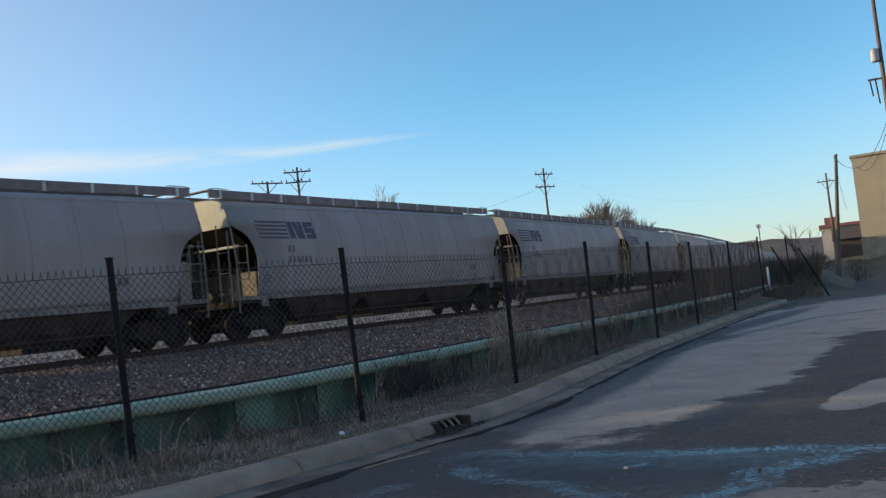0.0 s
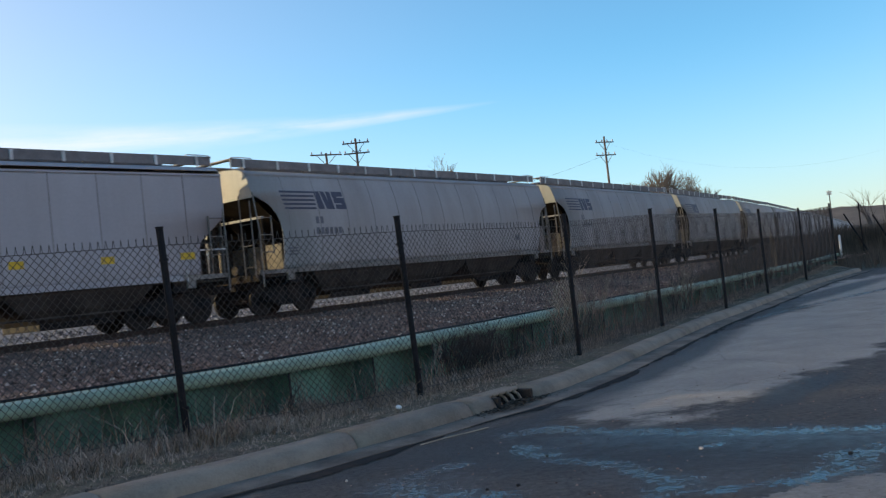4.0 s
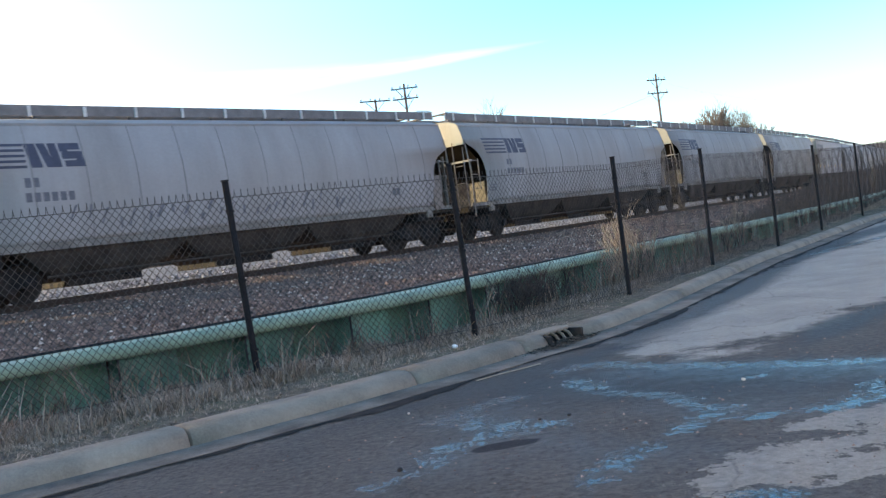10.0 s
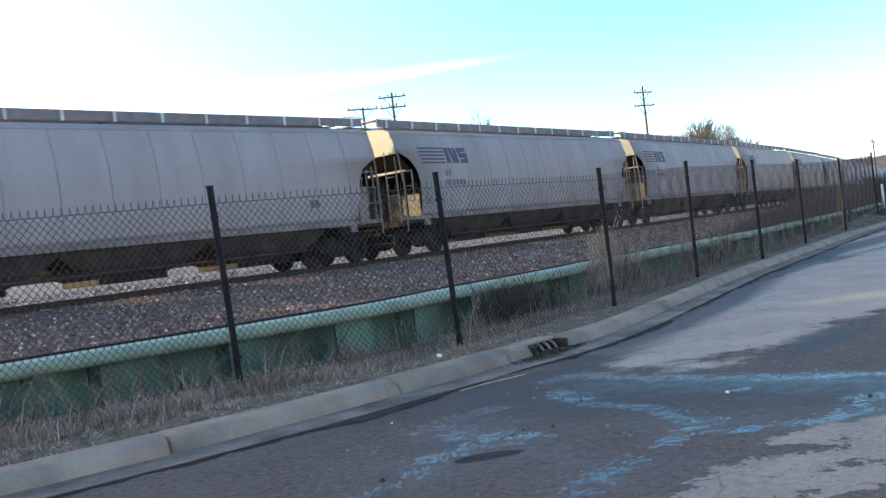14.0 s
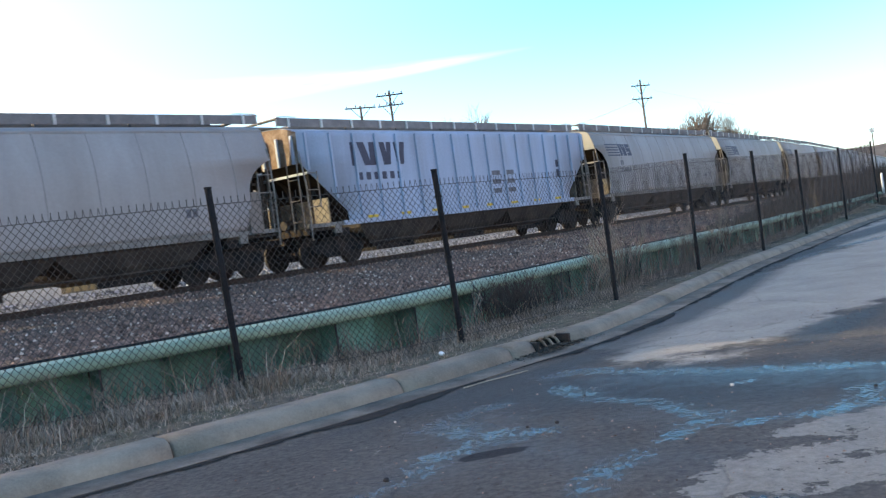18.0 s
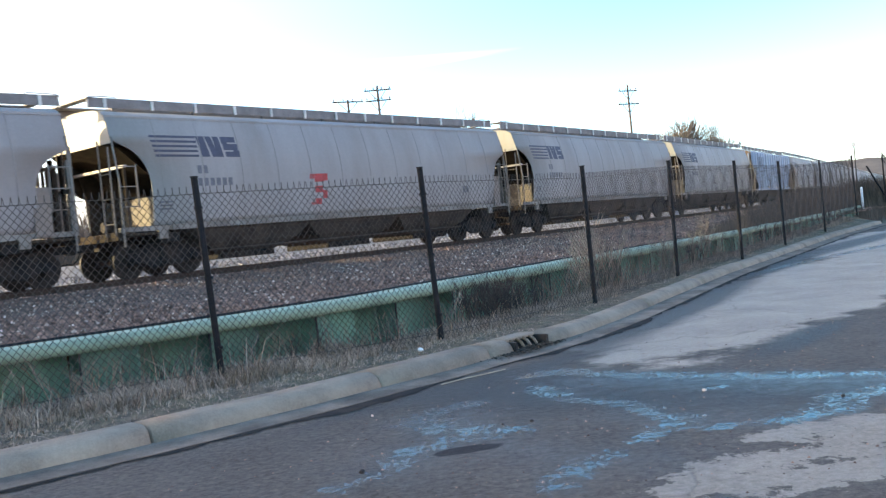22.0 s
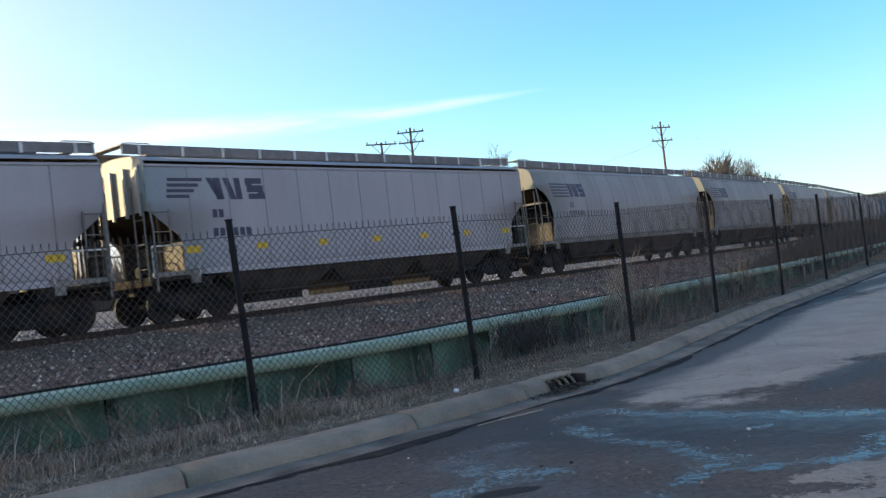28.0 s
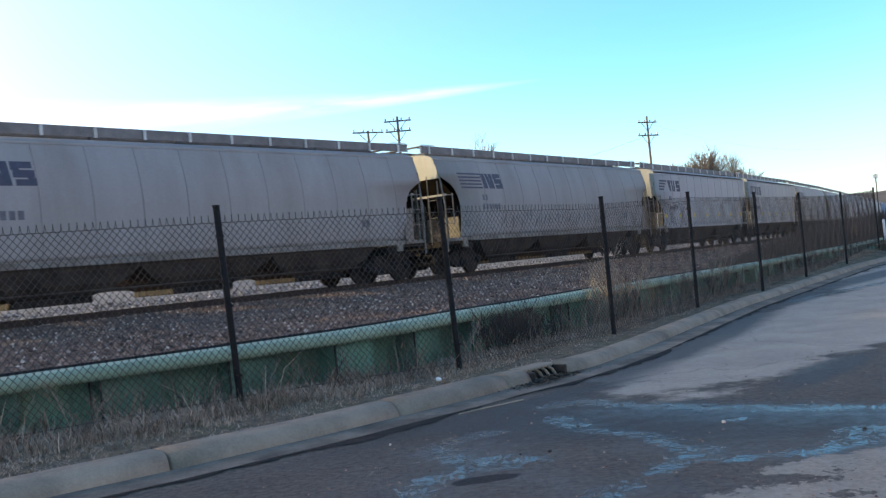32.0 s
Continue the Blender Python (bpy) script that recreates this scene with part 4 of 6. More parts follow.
def verge():
    """The strip of thatch between kerb and wall, and the dead grass on it."""
    kb = [Vector(p) for p in offset_line(sample(KERB, 0.3), -0.03)]
    cap = sample(CAP, 0.4)
    foot = [min(cap, key=lambda c: (c - p).length) for p in kb]

    def lie(c, u):
        """The verge's height at a place, u of the way from kerb to wall."""
        z = 0.116 * (1 - u) + 0.03 * math.sin(math.pi * u) + 0.035 * noise.noise((c.x * 2.4, c.y * 2.4, 1.7)) * (0 < u) + 0.012 * noise.noise((c.x * 9, c.y * 9, 3.1)) * (0 < u)
        return z + float(np.interp(math.hypot(c.x, c.y), [0, 15, 30, 45], [0, 0.05, 0.25, 0.5])) * u

    verts, faces = [], []
    n = 10
    for p, q in zip(kb, foot):
        for j in range(n):
            c = p.lerp(q, j / (n - 1))
            verts.append((c.x, c.y, lie(c, j / (n - 1))))
    for i in range(len(kb) - 1):
        for j in range(n - 1):
            a = i * n + j
            faces.append((a, a + n, a + n + 1, a + 1))
    ob = raw("verge", verts, faces, VERGE, smooth=True)
    tagged(ob, "verge of bare soil and matted dead grass", "verge", kind="structure")
    rnd = random.Random(11)
    verts, faces = [], []

    def blade(x, y, z, h, lean, ang, wid):
        b = len(verts)
        dx, dy = math.cos(ang), math.sin(ang)
        px, py = -dy * wid, dx * wid
        for u in (0, 0.5, 1):
            o = lean * u * u
            wv = 1 - 0.8 * u
            verts.append((x + dx * o + px * wv, y + dy * o + py * wv, z + h * u * (1 - 0.25 * lean / h * u if h > lean else 1 - 0.25 * u)))
            verts.append((x + dx * o - px * wv, y + dy * o - py * wv, z + h * u * (1 - 0.25 * lean / h * u if h > lean else 1 - 0.25 * u)))
        faces.extend([(b, b + 1, b + 3, b + 2), (b + 2, b + 3, b + 5, b + 4)])
    def spot():
        """A place along the kerb, more often near the road's bend, and the wall's foot over against it."""
        i = min(int(len(kb) * (0.25 + 0.75 * rnd.random() ** 2.2)), len(kb) - 2)
        v = rnd.random()
        return kb[i].lerp(kb[i + 1], v), foot[i].lerp(foot[i + 1], v)

    # tufts and stalks, thickest towards the wall
    for i in range(120000):
        p, q = spot()
        u = 0.16 + 0.82 * rnd.random() ** 0.55
        c = p.lerp(q, u)
        clump = 0.7 * noise.noise((c.x * 1.1, c.y * 1.1, 4.0)) + 0.6 * noise.noise((c.x * 3.1, c.y * 3.1, 9.0)) + 0.25
        if rnd.random() > 0.5 + 0.8 * clump + (0.4 if u > 0.45 else 0.0):
            continue
        h = (0.035 + 0.06 * max(0, clump) + (0.17 * rnd.random() * max(0.35, clump + 0.4) * min(1.0, (u - 0.3) * 3) if u > 0.3 else 0.0)) * rnd.uniform(0.5, 1.3)
        if c.x > -0.6:
            h *= 0.6
        if rnd.random() < 0.012 and u > 0.4:
            h += rnd.uniform(0.2, 0.5)
        blade(c.x, c.y, lie(c, u) - 0.01, h, h * rnd.uniform(0.3, 1.2), rnd.uniform(0, 6.28), rnd.uniform(0.003, 0.006))
    # matted thatch over the soil, and a thicker fringe at the wall's foot
    for i in range(90000):
        p, q = spot()
        fringe = i % 2
        u = rnd.uniform(0.42, 0.98) if fringe else rnd.uniform(0.05, 0.95)
        c = p.lerp(q, u)
        clump = noise.noise((c.x * 3.7, c.y * 3.7, 2.0)) + 0.6 * noise.noise((c.x * 1.3, c.y * 1.3, 6.0))
        if rnd.random() > 0.7 + clump:
            continue
        h = rnd.uniform(0.04, 0.17) * (1.0 + 0.8 * max(clump, 0)) if fringe else rnd.uniform(0.015, 0.05)
        h *= 0.6 if c.x > -0.6 else 1.0
        blade(c.x, c.y, lie(c, u) - 0.008, h, h * (rnd.uniform(0.3, 1.1) if fringe else rnd.uniform(1.0, 2.4)), rnd.uniform(0, 6.28), rnd.uniform(0.003, 0.006))
    # tall dead reeds in tufts along the fence
    for a0, count, tall in ((-23, 12, 0.45), (-17.5, 14, 0.5), (-13.5, 10, 0.45), (-8, 18, 0.5), (-5.5, 12, 0.45), (-1.8, 20, 0.55), (3.2, 22, 0.62), (4.6, 16, 0.5), (8.8, 20, 0.45), (9.9, 24, 0.5), (10.8, 34, 0.75), (11.6, 40, 1.1), (12.3, 26, 0.6),
                            (13.4, 26, 0.5), (14.4, 30, 0.6), (15.4, 24, 0.5), (16.6, 30, 0.75), (17.8, 22, 0.5), (19.3, 26, 0.7), (21.0, 22, 0.6)):
        for i in range(count):
            a = a0 + rnd.gauss(0, 0.35)
            cd = float(np.interp(a, [q[0] for q in CAP_AZ], [q[1] for q in CAP_AZ])) - abs(rnd.gauss(0.25, 0.2)) - 0.1
            x, y = polar(a, cd)
            h = tall * rnd.uniform(0.35, 1.0)
            ang = rnd.uniform(0, 6.28)
            blade(x, y, float(np.interp(cd, [10, 15, 30], [-0.02, 0.02, 0.2])), h, h * rnd.uniform(0.1, 0.6), ang, 0.0042 + 0.00022 * cd)
            if i % 4 == 0:      # a drooping seed head
                blade(x, y, h * 0.72, h * 0.25, h * rnd.uniform(0.2, 0.5), ang + rnd.uniform(-0.5, 0.5), 0.011)
    g = raw("dead_grass", verts, faces, STRAW)
    tagged(g, "tufts of dead straw coloured grass and weeds", "grass", kind="stuff")


def shrub(name, x, y, z, height, spread, stems, seed, mat, label, category="shrub", group="", fan=4):
    """A leafless shrub: forking tapering stems."""
    rnd = random.Random(seed)
    verts, faces = [], []

    def seg(p, q, r0, r1):
        k = len(verts)
        d = (q - p).normalized()
        u = d.orthogonal().normalized()
        v = d.cross(u)
        for c, r in ((p, r0), (q, r1)):
            for j in range(3):
                a = j * 2.0944
                verts.append(tuple(c + u * (r * math.cos(a)) + v * (r * math.sin(a))))
        for j in range(3):
            m = (j + 1) % 3
            faces.append((k + j, k + m, k + 3 + m, k + 3 + j))

    def grow(p, d, length, r, depth):
        q = p + d * length
        seg(p, q, r, r * 0.62)
        if depth == 0:
            return
        for _ in range(rnd.randint(2, fan)):
            e = (d + Vector((rnd.uniform(-1, 1), rnd.uniform(-1, 1), rnd.uniform(-0.3, 0.7))) * 0.62).normalized()
            grow(p.lerp(q, rnd.uniform(0.45, 1.0)), e, length * rnd.uniform(0.5, 0.8), r * 0.55, depth - 1)
    for i in range(stems):
        a = rnd.uniform(0, 6.28)
        o = Vector((math.cos(a), math.sin(a), 0)) * rnd.uniform(0, spread * 0.25)
        d = Vector((math.cos(a) * spread / height * 0.5, math.sin(a) * spread / height * 0.5, 1)).normalized()
        grow(o, d, height * 0.42 * rnd.uniform(0.7, 1.1), 0.012 * height ** 0.8, 3)
    th = empty(name, label, category, group)
    th.matrix_world = pose(x, y, z)
    raw("branch_work", verts, faces, mat, th)
    return th


# ---- covered hopper cars ----
# local: x along the train, y to its left, z up from the rail heads; the body runs from -half to +half
SECTION = {  # half width and height round one side, from the sill to the roof's crown
    "round": [(1.50, 1.30), (1.565, 1.7), (1.60, 2.2), (1.60, 2.7), (1.56, 3.1), (1.475, 3.5), (1.37, 3.85), (1.30, 4.06), (1.28, 4.10), (1.19, 4.18), (1.02, 4.25), (0.80, 4.30), (0.40, 4.34), (0.0, 4.36)],
    "flat": [(1.50, 1.30), (1.54, 1.5), (1.55, 2.2), (1.55, 2.9), (1.55, 3.6), (1.54, 4.0), (1.50, 4.12), (1.36, 4.20), (1.10, 4.28), (0.80, 4.32), (0.40, 4.35), (0.0, 4.37)],
    "ribbed": [(1.50, 1.25), (1.50, 1.6), (1.50, 2.2), (1.50, 2.9), (1.50, 3.6), (1.50, 3.98), (1.48, 4.04), (1.36, 4.10), (1.10, 4.18), (0.80, 4.24), (0.40, 4.28), (0.0, 4.30)],
}


END_LOW = {"round": 3.40, "flat": 2.85, "ribbed": 3.10}     # where the full-width end sheet stops


def cut(kind, z, lead=False):
    """How far the body's side is cut back from its end at height z."""
    hi = END_LOW[kind]
    if lead and kind == "round":
        hi = 3.15
    if z >= hi:
        return 0.0
    if lead and kind == "round":
        return 0.90 if z < 2.25 else 0.90 * math.sqrt(max(0.0, 1 - ((z - 2.25) / (hi - 2.25)) ** 2))
    if kind == "round":
        return 0.97 if z < 2.25 else 0.97 * math.sqrt(max(0.0, 1 - ((z - 2.25) / (hi - 2.25)) ** 2))
    if kind == "flat":
        return min(0.92, (hi - z) * 1.24)
    return min(1.75, (hi - z) * 1.15)


def car_shell(kind, half, mat, car):
    sec = SECTION[kind]
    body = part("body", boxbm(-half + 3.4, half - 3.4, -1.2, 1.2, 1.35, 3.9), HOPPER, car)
    body["label"] = "inner hopper body"
    for side, nm in ((1, "side_sheet"), (-1, "side_sheet")):
        bm = bmesh.new()
        pts = [(w, z) for w, z in sec if z <= 4.11]
        fine = []
        for (w0, z0), (w1, z1) in zip(pts[:-1], pts[1:]):
            for k in range(3):
                fine.append((w0 + (w1 - w0) * k / 3, z0 + (z1 - z0) * k / 3))
        fine.append(pts[-1])
        cols = [0.0, 1.9, 3.6, 5.4, 7.2]
        rows = []
        for w, z in fine:
            c = cut(kind, z)
            xs = [-half + c] + [-half + 3.2 + (2 * half - 6.4) * k / 6 for k in range(7)] + [half - cut(kind, z, True)]
            rows.append([bm.verts.new((x, side * w, z)) for x in xs])
        for r0, r1 in zip(rows[:-1], rows[1:]):
            for i in range(len(r0) - 1):
                bm.faces.new((r0[i], r0[i + 1], r1[i + 1], r1[i]))
        bmesh.ops.recalc_face_normals(bm, faces=bm.faces)
        bmesh.ops.solidify(bm, geom=bm.faces[:], thickness=0.012)
        sh = part(nm, bm, mat, car, smooth=True)
        # weld seams or outside posts
        if kind == "ribbed":
            for k in range(17):
                x = -half + 0.30 + (2 * half - 0.6) * k / 16
                z0 = 1.25
                while cut(kind, z0) > half - abs(x) - 0.02 and z0 < 3.9:
                    z0 += 0.05
                part("side_post", boxbm(x - 0.035, x + 0.035, side * 1.5 - (0.0 if side > 0 else 0.075), side * 1.5 + (0.075 if side > 0 else 0.0), z0, 4.0), mat, sh)
        else:
            n = 13
            for k in range(1, n if side < 0 else 0):
                bm = bmesh.new()
                x = -half + 2 * half * k / n
                rows = []
                for w0, z0 in pts:
                    if cut(kind, z0) > half - abs(x) - 0.05:
                        continue
                    rows.append([bm.verts.new((x + dx, side * (w0 + dy), z0)) for dx, dy in ((-0.014, 0.0), (-0.006, 0.008), (0.006, 0.008), (0.014, 0.0))])
                for r0, r1 in zip(rows[:-1], rows[1:]):
                    for i in range(3):
                        bm.faces.new((r0[i], r0[i + 1], r1[i + 1], r1[i]))
                part("weld_seam", bm, SEAM, sh)
        # roof eave and sill
        zt = pts[-1][1]
        wt = pts[-1][0]
        part("eave", boxbm(-half, half, side * wt - 0.03, side * wt + 0.03, zt - 0.035, zt + 0.02), mat, sh)
        bm = boxbm(-half + 1.5, half - 1.5, side * 1.50 - 0.045, side * 1.50 + 0.045, 1.16, 1.31)
        sill = part("side_sill", bm, mat if kind != "round" else CAR_SILL, sh)
    # roof
    bm = bmesh.new()
    top = [(w, z) for w, z in sec if z >= 4.03]
    prof = [(-w, z) for w, z in top] + [(w, z) for w, z in top[::-1]][1:]
    a = [bm.verts.new((-half, y, z)) for y, z in prof]
    b = [bm.verts.new((half, y, z)) for y, z in prof]
    for i in range(len(prof) - 1):
        bm.faces.new((a[i], a[i + 1], b[i + 1], b[i]))
    bmesh.ops.recalc_face_normals(bm, faces=bm.faces)
    bmesh.ops.solidify(bm, geom=bm.faces[:], thickness=0.01)
    roof = part("roof", bm, mat, car, smooth=True)
    zc = sec[-1][1]
    # trough hatches on the crown
    n = 6
    for k in range(n):
        x0 = -half + 0.9 + (2 * half - 1.8) * k / n
        x1 = -half + 0.9 + (2 * half - 1.8) * (k + 1) / n - 0.06
        part("hatch_cover", boxbm(x0, x1, -0.30, 0.30, zc - 0.02, zc + 0.16, bevel=0.03), CAR_ROOF, roof)
    # running boards each side of the hatches, on brackets
    zb = zc + 0.25
    for side in (1, -1):
        part("running_board", boxbm(-half - 0.18, half + 0.18, side * 0.74 - 0.17, side * 0.74 + 0.17, zb - 0.035, zb), CAR_ROOF, roof)
        part("running_board_edge", boxbm(-half - 0.18, half + 0.18, side * 0.915 - 0.012, side * 0.915 + 0.012, zb - 0.25, zb + 0.005), CAR_ROOF, roof)
        m = 13
        for k in range(m if side < 0 else 0):
            x = -half + 0.3 + (2 * half - 0.6) * k / (m - 1)
            part("bracket", boxbm(x - 0.04, x + 0.04, side * 0.95 - 0.02, side * 0.95 + 0.02, zb - 0.27, zb - 0.02), WHITE_STEEL, roof)
    for end in (-1, 1):
        bm = boxbm(end * (half + 0.06) - 0.13, end * (half + 0.06) + 0.13, -0.95, 0.95, zb - 0.03, zb)
        part("cross_walk", bm, CAR_ROOF, roof)
        for side in (1, -1):
            x = end * (half - 0.1)
            pts = [(x - end * 0.55, side * 0.93, zb), (x - end * 0.50, side * 0.93, zb + 0.035), (x, side * 0.93, zb + 0.035), (x + end * 0.24, side * 0.93, zb + 0.02), (x + end * 0.28, side * 0.93, zb - 0.30)]
            part("grab_loop", pipe(bmesh.new(), pts, 0.016), WHITE_STEEL, roof)
    return zc


def car_end(kind, half, end, mat, car):
    """Everything at one end: end sheet, slope sheet, platform, ladders, bolster, coupler."""
    hi = END_LOW[kind]
    X = lambda d: end * (half - d)          # d metres in from the body's end
    sec = SECTION[kind]
    zc = sec[-1][1]
    outline = [(-w, z) for w, z in sec if z > hi] + [(w, z) for w, z in sec if z > hi][::-1]
    outline = [(-wall_at(kind, hi), hi)] + outline + [(wall_at(kind, hi), hi)]
    bm = bmesh.new()
    prism(bm, outline, "x", X(0.012), X(0.035))
    sheet = part("end_sheet", bm, END_PAINT if kind != "ribbed" else RUST, car, "end sheet with sunlight put into its pale paint" if kind != "ribbed" else "rust-stained end sheet")
    if kind != "round":
        for k in range(5):
            y = -1.3 + 0.65 * k
            part("end_post", boxbm(min(X(0.0), X(-0.07)), max(X(0.0), X(-0.07)), y - 0.04, y + 0.04, hi - (0.1 if kind == "flat" else 0.0), zc - 0.35), mat, sheet)
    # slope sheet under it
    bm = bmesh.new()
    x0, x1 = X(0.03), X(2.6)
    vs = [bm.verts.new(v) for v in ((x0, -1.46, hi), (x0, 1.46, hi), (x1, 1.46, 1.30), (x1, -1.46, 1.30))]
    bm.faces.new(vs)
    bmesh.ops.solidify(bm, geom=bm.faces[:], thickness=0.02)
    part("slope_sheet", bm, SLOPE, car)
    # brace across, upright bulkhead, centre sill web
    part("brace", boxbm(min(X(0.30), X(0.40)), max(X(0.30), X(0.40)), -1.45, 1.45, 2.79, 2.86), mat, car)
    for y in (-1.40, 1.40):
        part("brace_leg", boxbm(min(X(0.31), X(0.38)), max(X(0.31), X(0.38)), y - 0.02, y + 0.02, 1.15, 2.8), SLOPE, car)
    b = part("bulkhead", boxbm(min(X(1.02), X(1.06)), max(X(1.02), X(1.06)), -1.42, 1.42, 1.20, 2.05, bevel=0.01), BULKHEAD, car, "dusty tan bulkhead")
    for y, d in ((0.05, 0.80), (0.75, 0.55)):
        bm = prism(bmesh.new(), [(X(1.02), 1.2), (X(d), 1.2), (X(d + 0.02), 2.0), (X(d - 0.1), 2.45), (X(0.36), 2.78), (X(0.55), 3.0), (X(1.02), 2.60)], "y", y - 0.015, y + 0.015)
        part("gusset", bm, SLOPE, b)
    # platform and end sill, their shade put into the dark colour
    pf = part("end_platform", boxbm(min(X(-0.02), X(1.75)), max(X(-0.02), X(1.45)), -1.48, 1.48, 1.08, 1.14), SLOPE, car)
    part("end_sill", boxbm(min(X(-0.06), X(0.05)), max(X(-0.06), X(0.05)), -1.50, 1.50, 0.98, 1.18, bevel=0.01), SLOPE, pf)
    part("bolster", boxbm(min(X(1.2), X(1.75)), max(X(1.2), X(1.75)), -1.45, 1.45, 0.86, 1.10, bevel=0.02), TRUCK, pf)
    part("jack_pad", boxbm(min(X(1.10), X(1.36)), max(X(1.10), X(1.36)), -1.52, -1.42, 0.95, 1.26, bevel=0.01), CAR_SILL, pf)
    part("side_rail", boxbm(min(X(0.0), X(1.5)), max(X(0.0), X(1.5)), -1.51, -1.45, 1.17, 1.29), CAR_SILL, pf)
    if end > 0 and kind == "round":
        for side in (1, -1):
            part("side_apron", boxbm(half - 0.99, half - 0.58, side * 1.565 - 0.012, side * 1.565 + 0.012, 1.20, 2.34, bevel=0.004), APRON, car, "dust-browned low side panel")
    # ladders on both corners: on the side and across the end
    for side in (1, -1):
        ld = None if side > 0 else part("side_ladder", pipe(bmesh.new(), [(X(0.06), side * 1.57, 0.80), (X(0.06), side * 1.60, 2.4), (X(0.03), side * 1.47, 3.55)], 0.028), LADDER, car)
        if ld:
            part("stile", pipe(bmesh.new(), [(X(0.56), side * 1.58, 1.75), (X(0.56), side * 1.58, 2.86)], 0.024), LADDER, ld)
        for k in range(3 if ld else 0):
            z = 1.80 + 0.50 * k
            part("rung", rod(bmesh.new(), (X(0.06), side * 1.57, z), (X(0.56), side * 1.57, z), 0.014), LADDER, ld)
        le = part("end_ladder", pipe(bmesh.new(), [(X(-0.06), side * 1.42, 1.1), (X(-0.06), side * 1.42, 3.3)], 0.024), LADDER, car)
        part("stile", pipe(bmesh.new(), [(X(-0.06), side * 0.98, 1.1), (X(-0.06), side * 0.98, 3.5)], 0.024), LADDER, le)
        for k in range(3 if side < 0 else 0):
            z = 1.40 + 0.62 * k
            part("rung", rod(bmesh.new(), (X(-0.06), side * 0.98, z), (X(-0.06), side * 1.42, z), 0.014), LADDER, le)
        if kind == "flat":
            part("corner_rail", pipe(bmesh.new(), [(X(0.02), side * 1.52, 1.15), (X(0.02), side * 1.52, 1.95), (X(1.35), side * 1.52, 1.95), (X(1.35), side * 1.52, 1.15)], 0.022), WHITE_STEEL, car)
    # coupler, air hose, brake gear
    cp = part("coupler", boxbm(min(X(0.1), X(-0.42)), max(X(0.1), X(-0.42)), -0.09, 0.09, 0.78, 0.98, bevel=0.02), TRUCK, car)
    bm = boxbm(min(X(-0.40), X(-0.60)), max(X(-0.40), X(-0.60)), -0.14, 0.14, 0.74, 1.02, bevel=0.04)
    part("knuckle", bm, TRUCK, cp)
    part("air_hose", pipe(bmesh.new(), [(X(-0.05), 0.32, 0.85), (X(-0.16), 0.32, 0.62), (X(-0.34), 0.26, 0.50), (X(-0.52), 0.2, 0.52)], 0.022), TRUCK, cp)
    if end > 0:
        rv = part("air_reservoir", lathe(bmesh.new(), [(-0.62, 0.06), (-0.58, 0.17), (0.18, 0.17), (0.22, 0.06)], "x", 14, (X(0.72), 0.55, 1.62)), HOPPER, car, "grimy air reservoir")
        part("bracket", boxbm(min(X(0.5), X(0.58)), max(X(0.5), X(0.58)), 0.35, 0.75, 1.14, 1.5), HOPPER, rv)
        fr = part("end_frame", boxbm(min(X(0.0), X(-0.04)), max(X(0.0), X(-0.04)), -1.36, 0.5, 2.20, 2.30), LADDER, car, "grimy end frame of bars")
        for k in range(7):
            y = -1.30 + 0.27 * k
            part("bar", boxbm(min(X(0.0), X(-0.05)), max(X(0.0), X(-0.05)), y, y + (0.10, 0.17, 0.08, 0.2, 0.13, 0.09, 0.22)[k], 1.15, (3.0, 3.15, 2.75, 3.1, 2.9, 3.2, 3.0)[k]), SLOPE if k % 2 else LADDER, fr)
        # a ragged dark plate, added to close the bright view through the end
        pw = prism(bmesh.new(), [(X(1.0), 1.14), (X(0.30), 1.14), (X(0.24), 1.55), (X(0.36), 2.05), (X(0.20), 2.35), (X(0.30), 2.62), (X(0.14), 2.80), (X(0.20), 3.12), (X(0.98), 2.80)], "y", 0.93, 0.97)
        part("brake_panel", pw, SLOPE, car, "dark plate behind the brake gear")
        for k, (dx, z0, z1) in enumerate(((0.14, 1.14, 2.9), (0.44, 1.9, 3.0), (0.78, 1.14, 2.6))):
            part("brake_pipe", rod(bmesh.new(), (X(dx), 0.2 + 0.2 * k, z0), (X(dx + 0.06), 0.25 + 0.2 * k, z1), 0.03, 8), HOPPER, rv)
    if end < 0:
        # another added dark plate, which darkens the sky gap above the platform
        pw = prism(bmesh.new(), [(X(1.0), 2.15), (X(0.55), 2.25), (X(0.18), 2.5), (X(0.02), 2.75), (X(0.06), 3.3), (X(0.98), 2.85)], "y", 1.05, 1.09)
        part("far_gusset", pw, SLOPE, car, "dark plate added on the far side to fill the bright gap")
        bw = part("brake_wheel", lathe(bmesh.new(), [(X(-0.10), 0.27), (X(-0.13), 0.30), (X(-0.16), 0.27), (X(-0.13), 0.24), (X(-0.10), 0.27)], "x", 20, (0, 0.55, 2.3)), WHITE_STEEL, car)
        part("spoke", rod(bmesh.new(), (X(-0.13), 0.29, 2.3), (X(-0.13), 0.81, 2.3), 0.014), WHITE_STEEL, bw)
        part("brake_rod", rod(bmesh.new(), (X(-0.10), 0.55, 1.1), (X(-0.10), 0.55, 2.3), 0.02), WHITE_STEEL, bw)
        part("brake_cylinder", lathe(bmesh.new(), [(-0.25, 0.15), (0.25, 0.15)], "x", 14, (X(0.9), 0.3, 1.4)), HOPPER, car)


